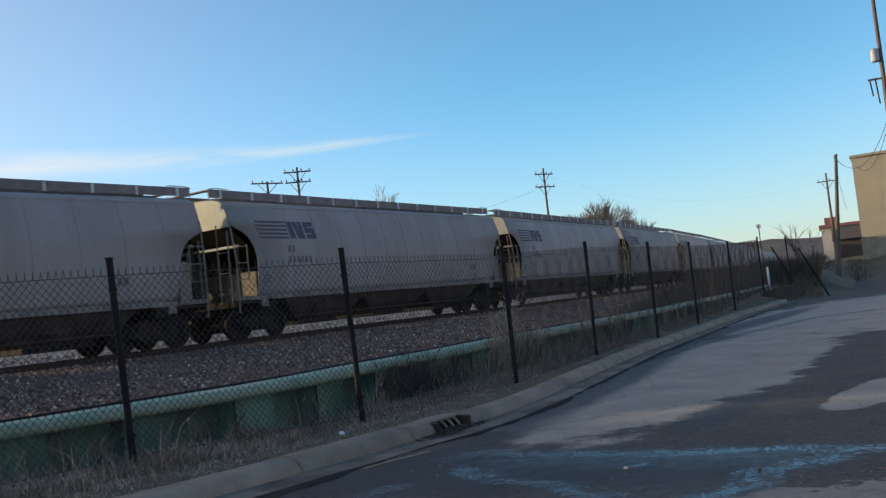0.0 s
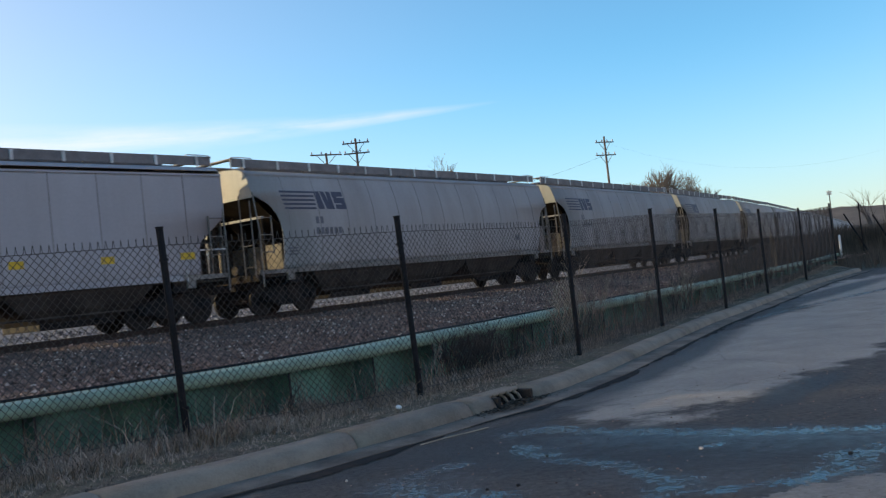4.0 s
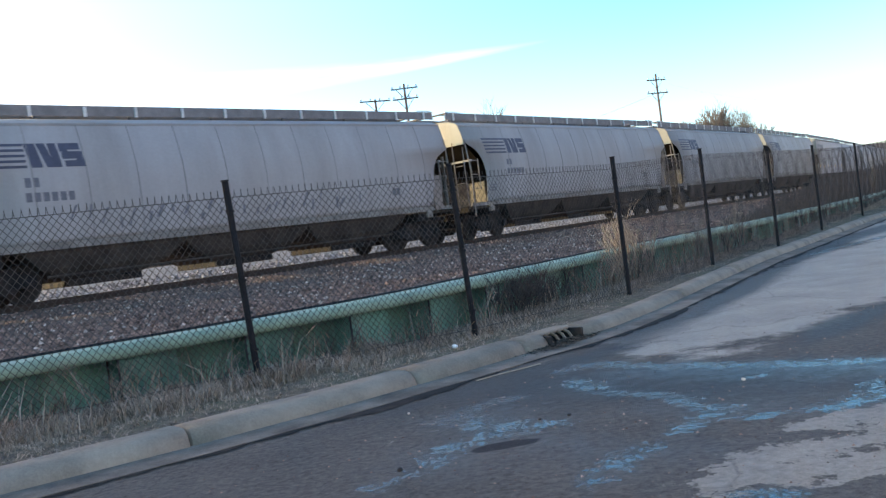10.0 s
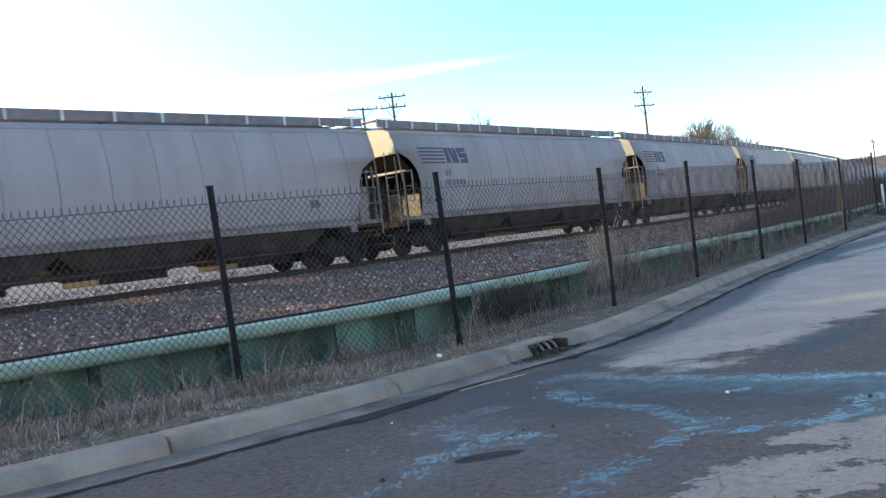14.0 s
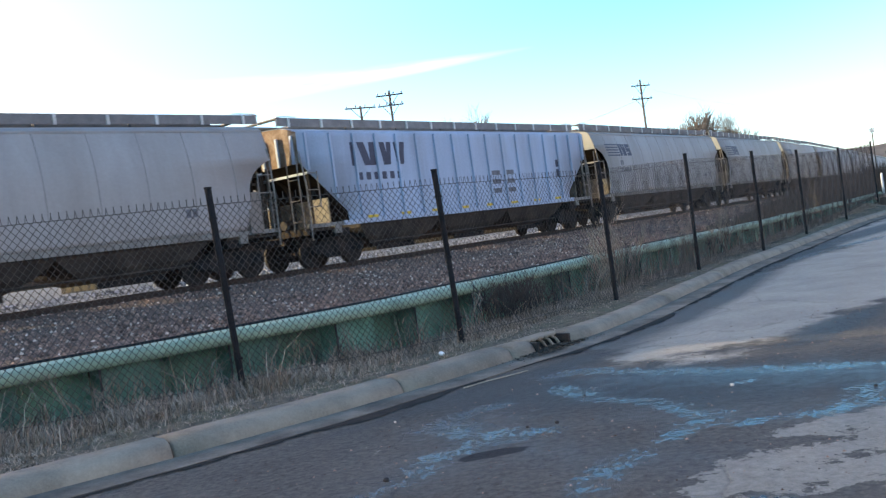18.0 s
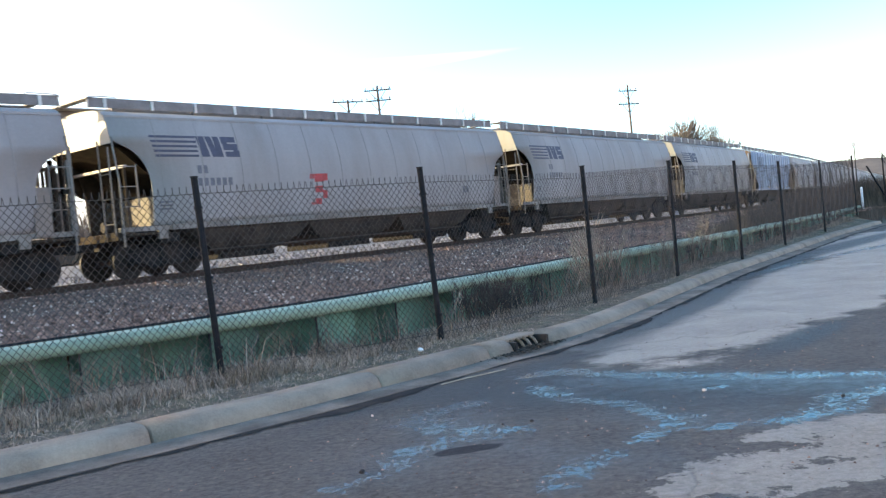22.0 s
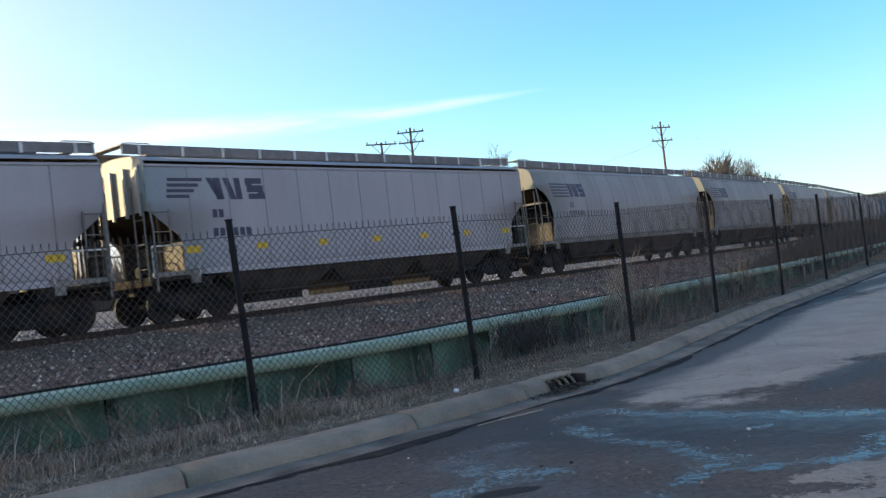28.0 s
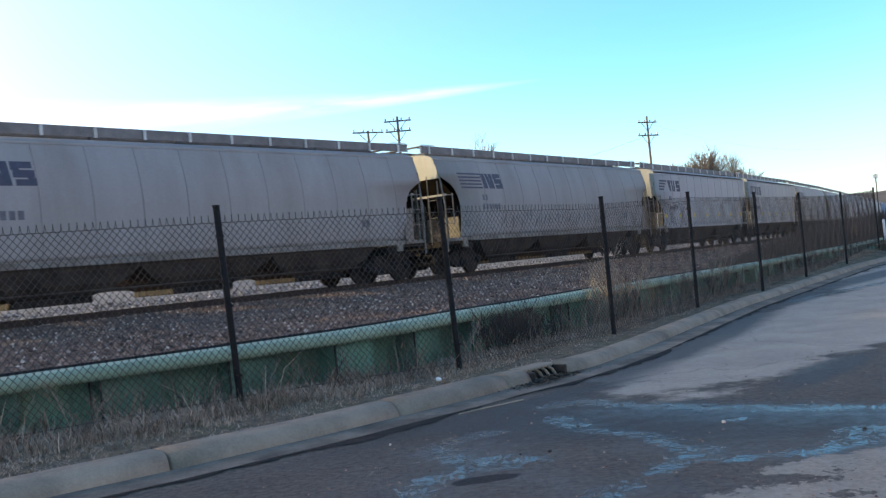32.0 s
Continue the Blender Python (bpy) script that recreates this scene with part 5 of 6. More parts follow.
def hopper_bottoms(half, car, outlets):
    """Sloping hopper bays under the sill with gates at the rail."""
    inner = half - 2.3
    bay = 2 * inner / outlets
    for k in range(outlets):
        c = -inner + bay * (k + 0.5)
        bm = bmesh.new()
        lv = [(1.42, bay / 2, 1.32), (1.38, bay / 2 - 0.02, 1.06), (1.20, bay / 2 - 0.42, 0.72), (0.92, 0.95, 0.42)]
        rings = []
        for w, hl, z in lv:
            rings.append([bm.verts.new(v) for v in ((c - hl, -w, z), (c + hl, -w, z), (c + hl, w, z), (c - hl, w, z))])
        for r0, r1 in zip(rings[:-1], rings[1:]):
            for i in range(4):
                j = (i + 1) % 4
                bm.faces.new((r0[i], r0[j], r1[j], r1[i]))
        bm.faces.new(rings[0])
        bm.faces.new(rings[-1][::-1])
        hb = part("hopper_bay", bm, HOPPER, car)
        part("outlet_gate", boxbm(c - 0.95, c + 0.95, -0.98, 0.98, 0.27, 0.44, bevel=0.02), TRUCK, hb)
        part("gate_shaft", rod(bmesh.new(), (c + 0.45, -1.25, 0.42), (c + 0.45, 1.25, 0.42), 0.03, 8), TRUCK, hb)
    part("centre_sill", boxbm(-half + 0.2, half - 0.2, -0.16, 0.16, 0.78, 1.08), TRUCK, car)
    part("air_pipe", pipe(bmesh.new(), [(-half + 2.8, -1.2, 0.55), (half - 2.8, -1.2, 0.55)], 0.028), HOPPER, car)


def truck_assembly(x, car):
    t = part("truck_bolster", boxbm(x - 0.20, x + 0.20, -1.15, 1.15, 0.45, 0.80, bevel=0.03), TRUCK, car, "black cast steel truck")
    for side in (1, -1):
        y = side * 1.04
        # cast side frame: a bowed top, dropped middle and journal ends
        prof = [(-1.10, 0.36), (-1.10, 0.62), (-0.82, 0.68), (-0.42, 0.86), (0.42, 0.86), (0.82, 0.68), (1.10, 0.62), (1.10, 0.36), (0.72, 0.38), (0.42, 0.24), (-0.42, 0.24), (-0.72, 0.38)]
        bm = prism(bmesh.new(), [(x + px, pz) for px, pz in prof], "y", y - 0.07, y + 0.07)
        sf = part("side_frame", bm, TRUCK, t)
        for sx in (-1, 1):
            part("bearing_cap", lathe(bmesh.new(), [(side * 1.10, 0.13), (side * 1.20, 0.12), (side * 1.22, 0.06)], "y", 12, (x + sx * 0.89, 0, 0.457)), TRUCK, sf)
        for k in range(3 if side < 0 else 0):
            part("spring", lathe(bmesh.new(), [(0.30, 0.06), (0.52, 0.06)], "z", 8, (x - 0.15 + 0.15 * k, y + side * 0.08, 0)), TRUCK, sf)
    wheels = []
    for sx in (-1, 1):
        prof = [(-1.0, 0.08), (-0.83, 0.08), (-0.825, 0.40), (-0.82, 0.455), (-0.725, 0.459), (-0.70, 0.485), (-0.69, 0.40), (-0.70, 0.10), (-0.60, 0.085),
                (0.60, 0.085), (0.70, 0.10), (0.69, 0.40), (0.70, 0.485), (0.725, 0.459), (0.82, 0.455), (0.825, 0.40), (0.83, 0.08), (1.0, 0.08)]
        w = part("wheelset", lathe(bmesh.new(), prof, "y", 24), WHEEL, car, "dark steel wheels on an axle")
        w.matrix_basis = pose(x + sx * 0.89, 0, 0.457)
        bm = bmesh.new()
        prism(bm, [(-0.30, -0.10), (0.30, -0.10), (0.30, 0.10), (-0.30, 0.10)], "y", -0.846, -0.828)
        part("wheel_boss", bm, TRUCK, w)
        wheels.append(w)
    return wheels


def wall_at(kind, z):
    sec = SECTION[kind]
    return float(np.interp(z, [q[1] for q in sec], [q[0] for q in sec]))


def panel(kind, outline, mat, car, name, label=""):
    """A painted mark laid on the road side of a car, bent to its curve: outline in x and z."""
    bm = bmesh.new()
    if len(outline) == 4:
        (xa, z0), (xb, _), (xc, z1), (xd, _) = outline
        n = max(1, int((z1 - z0) / 0.12))
        rows = []
        for i in range(n + 1):
            u = i / n
            z = z0 + (z1 - z0) * u
            y = -(wall_at(kind, z) + 0.0075)
            rows.append((bm.verts.new((xa + (xd - xa) * u, y, z)), bm.verts.new((xb + (xc - xb) * u, y, z))))
        for r0, r1 in zip(rows[:-1], rows[1:]):
            bm.faces.new((r0[0], r0[1], r1[1], r1[0]))
    else:
        bm.faces.new([bm.verts.new((x, -(wall_at(kind, z) + 0.0075), z)) for x, z in outline])
    return part(name, bm, mat, car, label)


def marks(kind, half, car):
    q = lambda x0, x1, z0, z1, sl=0.0: [(x0 + sl, z0), (x1 + sl, z0), (x1, z1), (x0, z1)]
    if kind == "round":
        x = -half + 1.11
        for k in range(5):
            z = 3.62 - 0.128 * k
            panel(kind, q(x + 0.02 * k, x + 1.42, z - 0.062, z), MARK, car, "stripe_mark", "dark stripe of a painted emblem")
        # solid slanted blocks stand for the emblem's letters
        for bx, w, sl in ((x + 1.43, 0.26, 0.10), (x + 1.72, 0.20, 0.16), (x + 1.98, 0.20, 0.06)):
            panel(kind, q(bx, bx + w, 3.05, 3.62, sl), MARK, car, "block_mark", "dark painted emblem block")
        for z0, z1, dx in ((3.05, 3.20, 0.08), (3.24, 3.42, 0.04), (3.46, 3.62, 0.0)):
            panel(kind, q(x + 2.24 + dx, x + 2.74 + dx, z0, z1), MARK, car, "block_mark", "dark painted emblem block")
        for z0, z1, dx, wx in ((3.42, 3.46, 0.0, 0.2), (3.20, 3.24, 0.36, 0.2)):
            panel(kind, q(x + 2.24 + dx, x + 2.24 + dx + wx, z0, z1), MARK, car, "block_mark", "dark painted emblem block")
        for k in range(2):
            panel(kind, q(x + 1.30 + 0.19 * k, x + 1.44 + 0.19 * k, 2.60, 2.82), MARK_SOFT, car, "bar_mark", "faded lettering bar")
        for k in range(6):
            panel(kind, q(x + 1.28 + 0.20 * k, x + 1.42 + 0.20 * k, 2.27, 2.48), MARK_SOFT, car, "bar_mark", "faded number bar")
        for k in range(3):
            panel(kind, q(x + 0.05, x + 0.45, 1.86 - 0.09 * k, 1.90 - 0.09 * k), MARK_SOFT, car, "bar_mark", "faded small print bar")
        panel(kind, q(half - 2.95, half - 2.60, 1.78, 2.0), MARK_SOFT, car, "data_stencil", "dark stencilled data panel")
        panel(kind, q(half - 2.80, half - 2.765, 1.80, 1.98), CAR_GREY, car, "stencil_gap", "pale line in the stencil").location.y = -0.003
    elif kind == "flat":
        x = -half + 0.62
        for k in range(4):
            z = 3.67 - 0.145 * k
            panel(kind, q(x - 0.02 * k, x + 1.05 - 0.14 * k, z - 0.085, z, 0.0), MARK, car, "stripe_mark", "tapering dark stripe of a painted emblem")
        for bx, w, sl in ((x + 1.36, 0.24, 0.10), (x + 1.68, 0.20, 0.22), (x + 2.04, 0.20, 0.06), (x + 1.15, 0.18, 0.34)):
            panel(kind, q(bx, bx + w, 3.10, 3.68, sl), MARK, car, "block_mark", "dark painted emblem block")
        for z0, z1, dx, wx in ((3.48, 3.52, 0.0, 0.22), (3.25, 3.29, 0.40, 0.22)):
            panel(kind, q(x + 2.42 + dx, x + 2.42 + dx + wx, z0, z1), MARK, car, "block_mark", "dark painted emblem block")
        for z0, z1, dx in ((3.10, 3.25, 0.08), (3.29, 3.48, 0.04), (3.52, 3.68, 0.0)):
            panel(kind, q(x + 2.42 + dx, x + 2.98 + dx, z0, z1), MARK, car, "block_mark", "dark painted emblem block")
        for k in range(2):
            panel(kind, q(x + 1.27 + 0.2 * k, x + 1.42 + 0.2 * k, 2.62, 2.84), MARK, car, "bar_mark", "lettering bar")
        for k in range(6):
            panel(kind, q(x + 1.25 + 0.21 * k, x + 1.40 + 0.21 * k, 2.12, 2.34), MARK, car, "bar_mark", "number bar")
        for k in range(7):
            xx = -half + 0.98 + (2 * half - 2.5) * k / 6
            panel(kind, q(xx, xx + (0.45 if k in (0, 6) else 0.36), 1.72, 1.90), REFLECT, car, "reflector", "yellow reflective patch")
    else:
        x = -half + 2.2
        for bx, w, sl in ((x, 0.26, 0.0), (x + 0.30, 0.34, 0.28), (x + 0.86, 0.26, 0.0), (x + 1.35, 0.26, 0.15), (x + 1.72, 0.22, -0.1), (x + 2.05, 0.22, 0.12), (x + 2.38, 0.24, -0.12)):
            panel(kind, q(bx, bx + w, 2.98, 3.72, sl), MARK, car, "block_mark", "dark painted emblem block")
        for k in range(6):
            panel(kind, q(x + 0.2 + 0.38 * k, x + 0.42 + 0.38 * k, 2.52, 2.76), MARK, car, "bar_mark", "number bar")
        for r in range(3):
            for k in range(2):
                panel(kind, q(1.2 + 0.95 * k, 1.75 + 0.95 * k, 2.45 - 0.34 * r, 2.62 - 0.34 * r), MARK_SOFT, car, "bar_mark", "lettering bar")
        for k in range(2):
            panel(kind, q(half - 2.6, half - 2.2, 2.25 + 0.4 * k, 2.55 + 0.4 * k), MARK, car, "data_stencil", "dark stencilled panel")
        for k in range(8):
            xx = -half + 2.6 + (2 * half - 5.6) * k / 7
            panel(kind, q(xx, xx + 0.5, 1.30, 1.40), REFLECT, car, "reflector", "worn yellow reflective strip")


def hopper_car(kind, length, label):
    half = (length - 1.0) / 2
    car = empty("hopper_car", label, "train car", "covered hopper cars of the train")
    mat = {"round": CAR_GREY, "flat": CAR_LIGHT, "ribbed": CAR_BLUE}[kind]
    car_shell(kind, half, mat, car)
    for end in (-1, 1):
        car_end(kind, half, end, mat, car)
    hopper_bottoms(half, car, 3)
    wheels = []
    for end in (-1, 1):
        wheels += truck_assembly(end * (half - 1.5), car)
    marks(kind, half, car)
    return car


SEAM = material("grimy_weld_seam", (0.25, 0.235, 0.22), 0.75, 0, 0.3, 2, 30, 0.0, streak=True)
LADDER = material("grimy_ladder_paint", (0.21, 0.19, 0.165), 0.7, 0, 0.25, 4, 40, 0.05, (0.16, 0.09, 0.06), 0.6, 2.0)
CAR_SILL = material("grimy_sill_paint", (0.22, 0.20, 0.17), 0.75, 0, 0.25, 2, 30, 0.08, (0.10, 0.07, 0.05), 0.6, 1.2)
MARK_SOFT = material("faded_lettering", (0.13, 0.135, 0.15), 0.65, 0, 0.3, 4, 30, 0.0)
LENGTH = {"round": 18.0, "flat": 17.0, "ribbed": 18.0}
FIRST, LAST = -11, 24
KIND = {4: "flat", 20: "flat", 21: "flat", 13: "ribbed"}
CARS = []          # car, distance of its middle behind the train's mark, kind


def train():
    protos = {
        "round": hopper_car("round", 18.0, "dusty grey rounded covered hopper car with a dark striped emblem"),
        "flat": hopper_car("flat", 17.0, "clean light grey covered hopper car with yellow reflector patches"),
        "ribbed": hopper_car("ribbed", 18.0, "faded blue grey ribbed hopper car with rust-stained end"),
    }
    used = set()
    behind = {}
    d = 0.0
    for c in range(1, LAST + 1):
        d += LENGTH[KIND.get(c, "round")]
        behind[c] = d
    d = 0.0
    behind[0] = 0.0
    for c in range(-1, FIRST - 1, -1):
        d -= LENGTH[KIND.get(c + 1, "round")]
        behind[c] = d
    for c in range(FIRST, LAST + 1):
        kind = KIND.get(c, "round")
        half = (LENGTH[kind] - 1.0) / 2
        if kind not in used:
            car = protos[kind]
            used.add(kind)
        else:
            car = copy_thing(protos[kind], Matrix())
        CARS.append((car, behind[c] - half, kind))
        if c in (2, 8, 12, 17, 22):     # cars with sprayed scrawls low on the side
            scrawl(car, c)
        if c == 16:
            red_tag(car)


def scrawl(car, seed):
    rnd = random.Random(seed)
    for k in range(26):
        x = -5.0 + 0.36 * k + rnd.uniform(-0.1, 0.1)
        z = 1.62 + rnd.uniform(-0.1, 0.2)
        w, h = rnd.uniform(0.10, 0.22), rnd.uniform(0.14, 0.42)
        sl = rnd.uniform(-0.12, 0.12)
        bm = bmesh.new()
        vs = [bm.verts.new((a, -(wall_at("round", zz) + 0.008), zz)) for a, zz in ((x + sl, z), (x + sl + w * 0.4, z), (x + w, z + h), (x + w * 0.5, z + h))]
        bm.faces.new(vs)
        part("paint_scrawl", bm, MARK_SOFT, car, "sprayed dark scrawl")


def red_tag(car):
    for x0, x1, z0, z1, sl in ((-2.05, -1.88, 1.62, 2.55, 0.0), (-1.48, -1.30, 1.80, 2.55, -0.08), (-1.87, -1.49, 2.30, 2.55, 0.0), (-1.87, -1.55, 1.98, 2.18, 0.0), (-1.87, -1.62, 1.62, 1.80, 0.0)):
        bm = bmesh.new()
        vs = [bm.verts.new((a, -(wall_at("round", zz) + 0.008), zz)) for a, zz in ((x0 + sl, z0), (x1 + sl, z0), (x1, z1), (x0, z1))]
        bm.faces.new(vs)
        part("paint_tag", bm, GRAFFITI, car, "sprayed red tag")


DEPTH = 4


# ---- distance ----
def utility_pole(azm, d, z0, z1, arms, label, lean=0.0, arm_len=2.4, turn=0.0, name="utility_pole", group="utility poles"):
    x, y = polar(azm, d)
    p = empty(name, label, "utility pole", group)
    p.matrix_world = pose(x, y, z0, 0, lean, -azm + turn)
    h = z1 - z0
    part("shaft", rod(bmesh.new(), (0, 0, -0.3), (0, 0, h), 0.15, 10, 0.085), POLE_WOOD, p)
    for drop, ln in arms:
        am = part("crossarm", boxbm(-ln / 2, ln / 2, -0.045, 0.045, h - drop - 0.05, h - drop + 0.05), POLE_WOOD, p)
        for k in range(4):
            xx = -ln / 2 + 0.12 + (ln - 0.24) * k / 3
            part("insulator", lathe(bmesh.new(), [(h - drop + 0.07, 0.03), (h - drop + 0.14, 0.07), (h - drop + 0.2, 0.05), (h - drop + 0.26, 0.03)], "z", 8, (xx, 0, 0)), CERAMIC, am)
        for s in (-1, 1):
            part("arm_brace", rod(bmesh.new(), (s * ln * 0.3, 0, h - drop - 0.07), (0, 0, h - drop - 0.85), 0.025), POLE_WOOD, am)
    return p


def wire(name, a, b, sag, label, r=0.012):
    pts = []
    for k in range(17):
        u = k / 16
        q = Vector(a).lerp(Vector(b), u)
        q.z -= sag * 4 * u * (1 - u)
        pts.append(q)
    bm = pipe(bmesh.new(), pts, r, 4)
    ob = part(name, bm, CABLE)
    return tagged(ob, label, "cable", "overhead cables")


def tree(azm, d, z, height, spread, seed, label, mat=None, trunk=0.25, thin=0.02):
    """A bare winter tree: tapered trunk, forking limbs, a crown of fine twigs."""
    rnd = random.Random(seed)
    x, y = polar(azm, d)
    t = empty("tree", label, "tree", "bare winter trees")
    t.matrix_world = pose(x, y, z)
    part("trunk", rod(bmesh.new(), (0, 0, -0.3), (0, 0, height * 0.35), trunk, 8, trunk * 0.6), mat or TREE_TWIG, t)
    verts, faces = [], []

    def seg(p, q, r0, r1):
        k = len(verts)
        dd = (q - p).normalized()
        u = dd.orthogonal().normalized()
        v = dd.cross(u)
        for c, r in ((p, r0), (q, r1)):
            for j in range(3):
                a = j * 2.0944
                verts.append(tuple(c + u * (r * math.cos(a)) + v * (r * math.sin(a))))
        for j in range(3):
            m = (j + 1) % 3
            faces.append((k + j, k + m, k + 3 + m, k + 3 + j))

    def grow(p, dd, ln, r, depth):
        q = p + dd * ln
        seg(p, q, max(r, thin), max(r * 0.6, thin * 0.7))
        if depth == 0:
            return
        for _ in range(rnd.randint(4, 5)):
            e = (dd + Vector((rnd.uniform(-1, 1), rnd.uniform(-1, 1), rnd.uniform(-0.2, 0.9))) * 0.6).normalized()
            grow(p.lerp(q, rnd.uniform(0.5, 1)), e, ln * rnd.uniform(0.55, 0.8), r * 0.55, depth - 1)
    for i in range(6):
        a = i * 1.05 + rnd.uniform(-0.3, 0.3)
        w = spread / height
        dd = Vector((math.cos(a) * w, math.sin(a) * w, 1)).normalized()
        grow(Vector((0, 0, height * rnd.uniform(0.18, 0.35))), dd, height * rnd.uniform(0.24, 0.32), trunk * 0.5, DEPTH)
    raw("crown", verts, faces, mat or TREE_TWIG, t)
    return t


def tan_building():
    b = empty("warehouse", "tall tan stucco warehouse on a rough stone base", "building")
    azm, d = 33.0, 75.0
    x, y = polar(azm, d)
    b.matrix_world = pose(x, y, 1.65, 0, 0, -azm - 2)
    part("wall", boxbm(0, 26, 0, 14, 1.3, 7.35), STUCCO, b)
    part("parapet", boxbm(-0.12, 26.1, -0.12, 14.1, 7.35, 7.55, bevel=0.02), STUCCO, b)
    bm = boxbm(-0.06, 26.06, -0.06, 14.06, -1.2, 1.28)
    base = part("stone_base", bm, STONEWALL, b)
    part("roof_hut", boxbm(3.6, 9.0, 2, 6, 7.5, 8.1), STUCCO, b)


def red_building():
    b = empty("red_roofed_building", "cream building with a red metal roof", "building")
    x, y = polar(30.9, 150)
    b.matrix_world = pose(x, y, 1.7, 0, 0, -31)
    part("wall", boxbm(0, 16, 0, 10, -1, 5.0), CREAM, b)
    part("roof", boxbm(-0.3, 16.3, -0.4, 10.3, 5.0, 5.5, bevel=0.05), RED_ROOF, b)
    part("roof_hut", boxbm(0.6, 2.6, 1, 4, 5.5, 6.6), RED_ROOF, b)
    s = empty("dark_shed", "low dark brown shed with a pitched roof", "building")
    x, y = polar(31.6, 110)
    s.matrix_world = pose(x, y, 1.6, 0, 0, -31)
    part("wall", boxbm(0, 9, 0, 6, -1, 2.2), DARK_BOARD, s)
    bm = prism(bmesh.new(), [(-0.4, 2.2), (6.4, 2.2), (3, 3.6)], "x", -0.3, 9.3)
    part("roof", bm, DARK_BOARD, s)


def hills():
    verts, faces = [], []
    n = 160
    for i in range(n + 1):
        a = -75 + 150 * i / n
        x, y = polar(a, 1900)
        h = 62 + 22 * noise.noise((a * 0.13, 0.4, 0)) + 5 * noise.noise((a * 0.9, 2.0, 0)) + 1.5 * noise.noise((a * 4.0, 5.0, 0))
        x2, y2 = polar(a, 1500)
        verts += [(x2, y2, -3), (x * 0.93, y * 0.93, h * 0.55), (x, y, h)]
    for i in range(n):
        for j in (0, 1):
            faces.append((3 * i + j, 3 * i + j + 3, 3 * i + j + 4, 3 * i + j + 1))
    ob = raw("hills", verts, faces, HILL, smooth=True)
    tagged(ob, "low wooded hills in winter haze", "hills", kind="backdrop")


def scrub_line():
    """Low brown winter brush beyond the track and at the fence's far end."""
    rnd = random.Random(21)
    verts, faces = [], []

    def twig(x, y, z, h, k=1.0):
        b = len(verts)
        dx, dy = rnd.uniform(-0.35, 0.35) * h, rnd.uniform(-0.35, 0.35) * h
        w = (0.007 + 0.008 * h) * k
        verts.extend([(x - w, y, z), (x + w, y, z), (x + dx, y + dy, z + h), (x, y + w, z)])
        faces.extend([(b, b + 1, b + 2), (b + 1, b + 3, b + 2), (b + 3, b, b + 2)])
    for i in range(5200):
        a = rnd.uniform(27.2, 33.0)
        d = rnd.uniform(36, 62)
        x, y = polar(a, d)
        if a > 30.6 and d < 58:
            continue
        z = rise(x, y)
        k = noise.noise((x * 0.25, y * 0.25, 2.0)) + 0.45
        twig(x, y, z, max(0.2, 1.25 * k) * max(0.15, min(1.0, (31.2 - a) / 1.6)) * rnd.uniform(0.3, 1.1), 1.0)
    for i in range(24000):
        a = 17.5 + 13.0 * rnd.random() ** 0.5
        d = float(np.interp(a, [q[0] for q in CAP_AZ], [q[1] for q in CAP_AZ])) + rnd.uniform(0.3, 2.5 + 0.3 * (a - 17.5))
        x, y = polar(a, d)
        k = 0.55 + 0.8 * noise.noise((x * 0.45, y * 0.45, 5.0))
        twig(x, y, 0.45, max(0.12, k) * (0.5 + 0.14 * (a - 17.5)) * rnd.uniform(0.4, 1.0), 1.9)
    for i in range(20000):
        a = rnd.uniform(-46, 6)
        d = rnd.uniform(76, 96)
        x, y = polar(a, d)
        twig(x, y, 0, (min(1.0, (8 - a) / 12) * 6.6 + 2.2 * noise.noise((a * 0.35, 7, 0))) * rnd.uniform(0.35, 1.0))
    for i in range(5000):
        a = rnd.uniform(-40, 32)
        d = rnd.uniform(120, 200)
        x, y = polar(a, d)
        twig(x, y, 0, rnd.uniform(1.0, 4.0) * (0.7 + 0.6 * noise.noise((a * 0.3, 7, 0))))
    for i in range(9000):
        a, d = rnd.uniform(29.5, 40.0), rnd.uniform(44, 76)
        x, y = polar(a, d)
        if rise(x, y) > 0.05:
            twig(x, y, rise(x, y) - 0.1, rnd.uniform(0.15, 0.55), 1.6)
    ob = raw("brush", verts, faces, BRUSH)
    tagged(ob, "tangle of leafless brown winter brush", "brush", kind="stuff")


def signal_mast(azm, d, z, label):
    x, y = polar(azm, d)
    s = empty("signal_mast", label, "railway signal")
    s.matrix_world = pose(x, y, z, 0, 0, -azm)
    part("mast", rod(bmesh.new(), (0, 0, -0.2), (0, 0, 3.8), 0.03, 8), WIRE, s)
    for r in (38, -38):
        bm = boxbm(-0.17, 0.17, -0.02, 0.02, -0.05, 0.05)
        bmesh.ops.rotate(bm, verts=bm.verts, cent=(0, 0, 0), matrix=Matrix.Rotation(radians(r), 3, "Y"))
        bmesh.ops.translate(bm, verts=bm.verts, vec=(0, -0.05, 3.65))
        part("cross_board", bm, SIGN_WHITE, s)


def marker(azm, d, z, h, label):
    x, y = polar(azm, d)
    m = empty("marker_post", label, "marker post", "white marker posts")
    m.matrix_world = pose(x, y, z)
    part("tube", lathe(bmesh.new(), [(-0.2, 0.05), (h - 0.05, 0.05), (h, 0.03)], "z", 10), SIGN_WHITE, m)


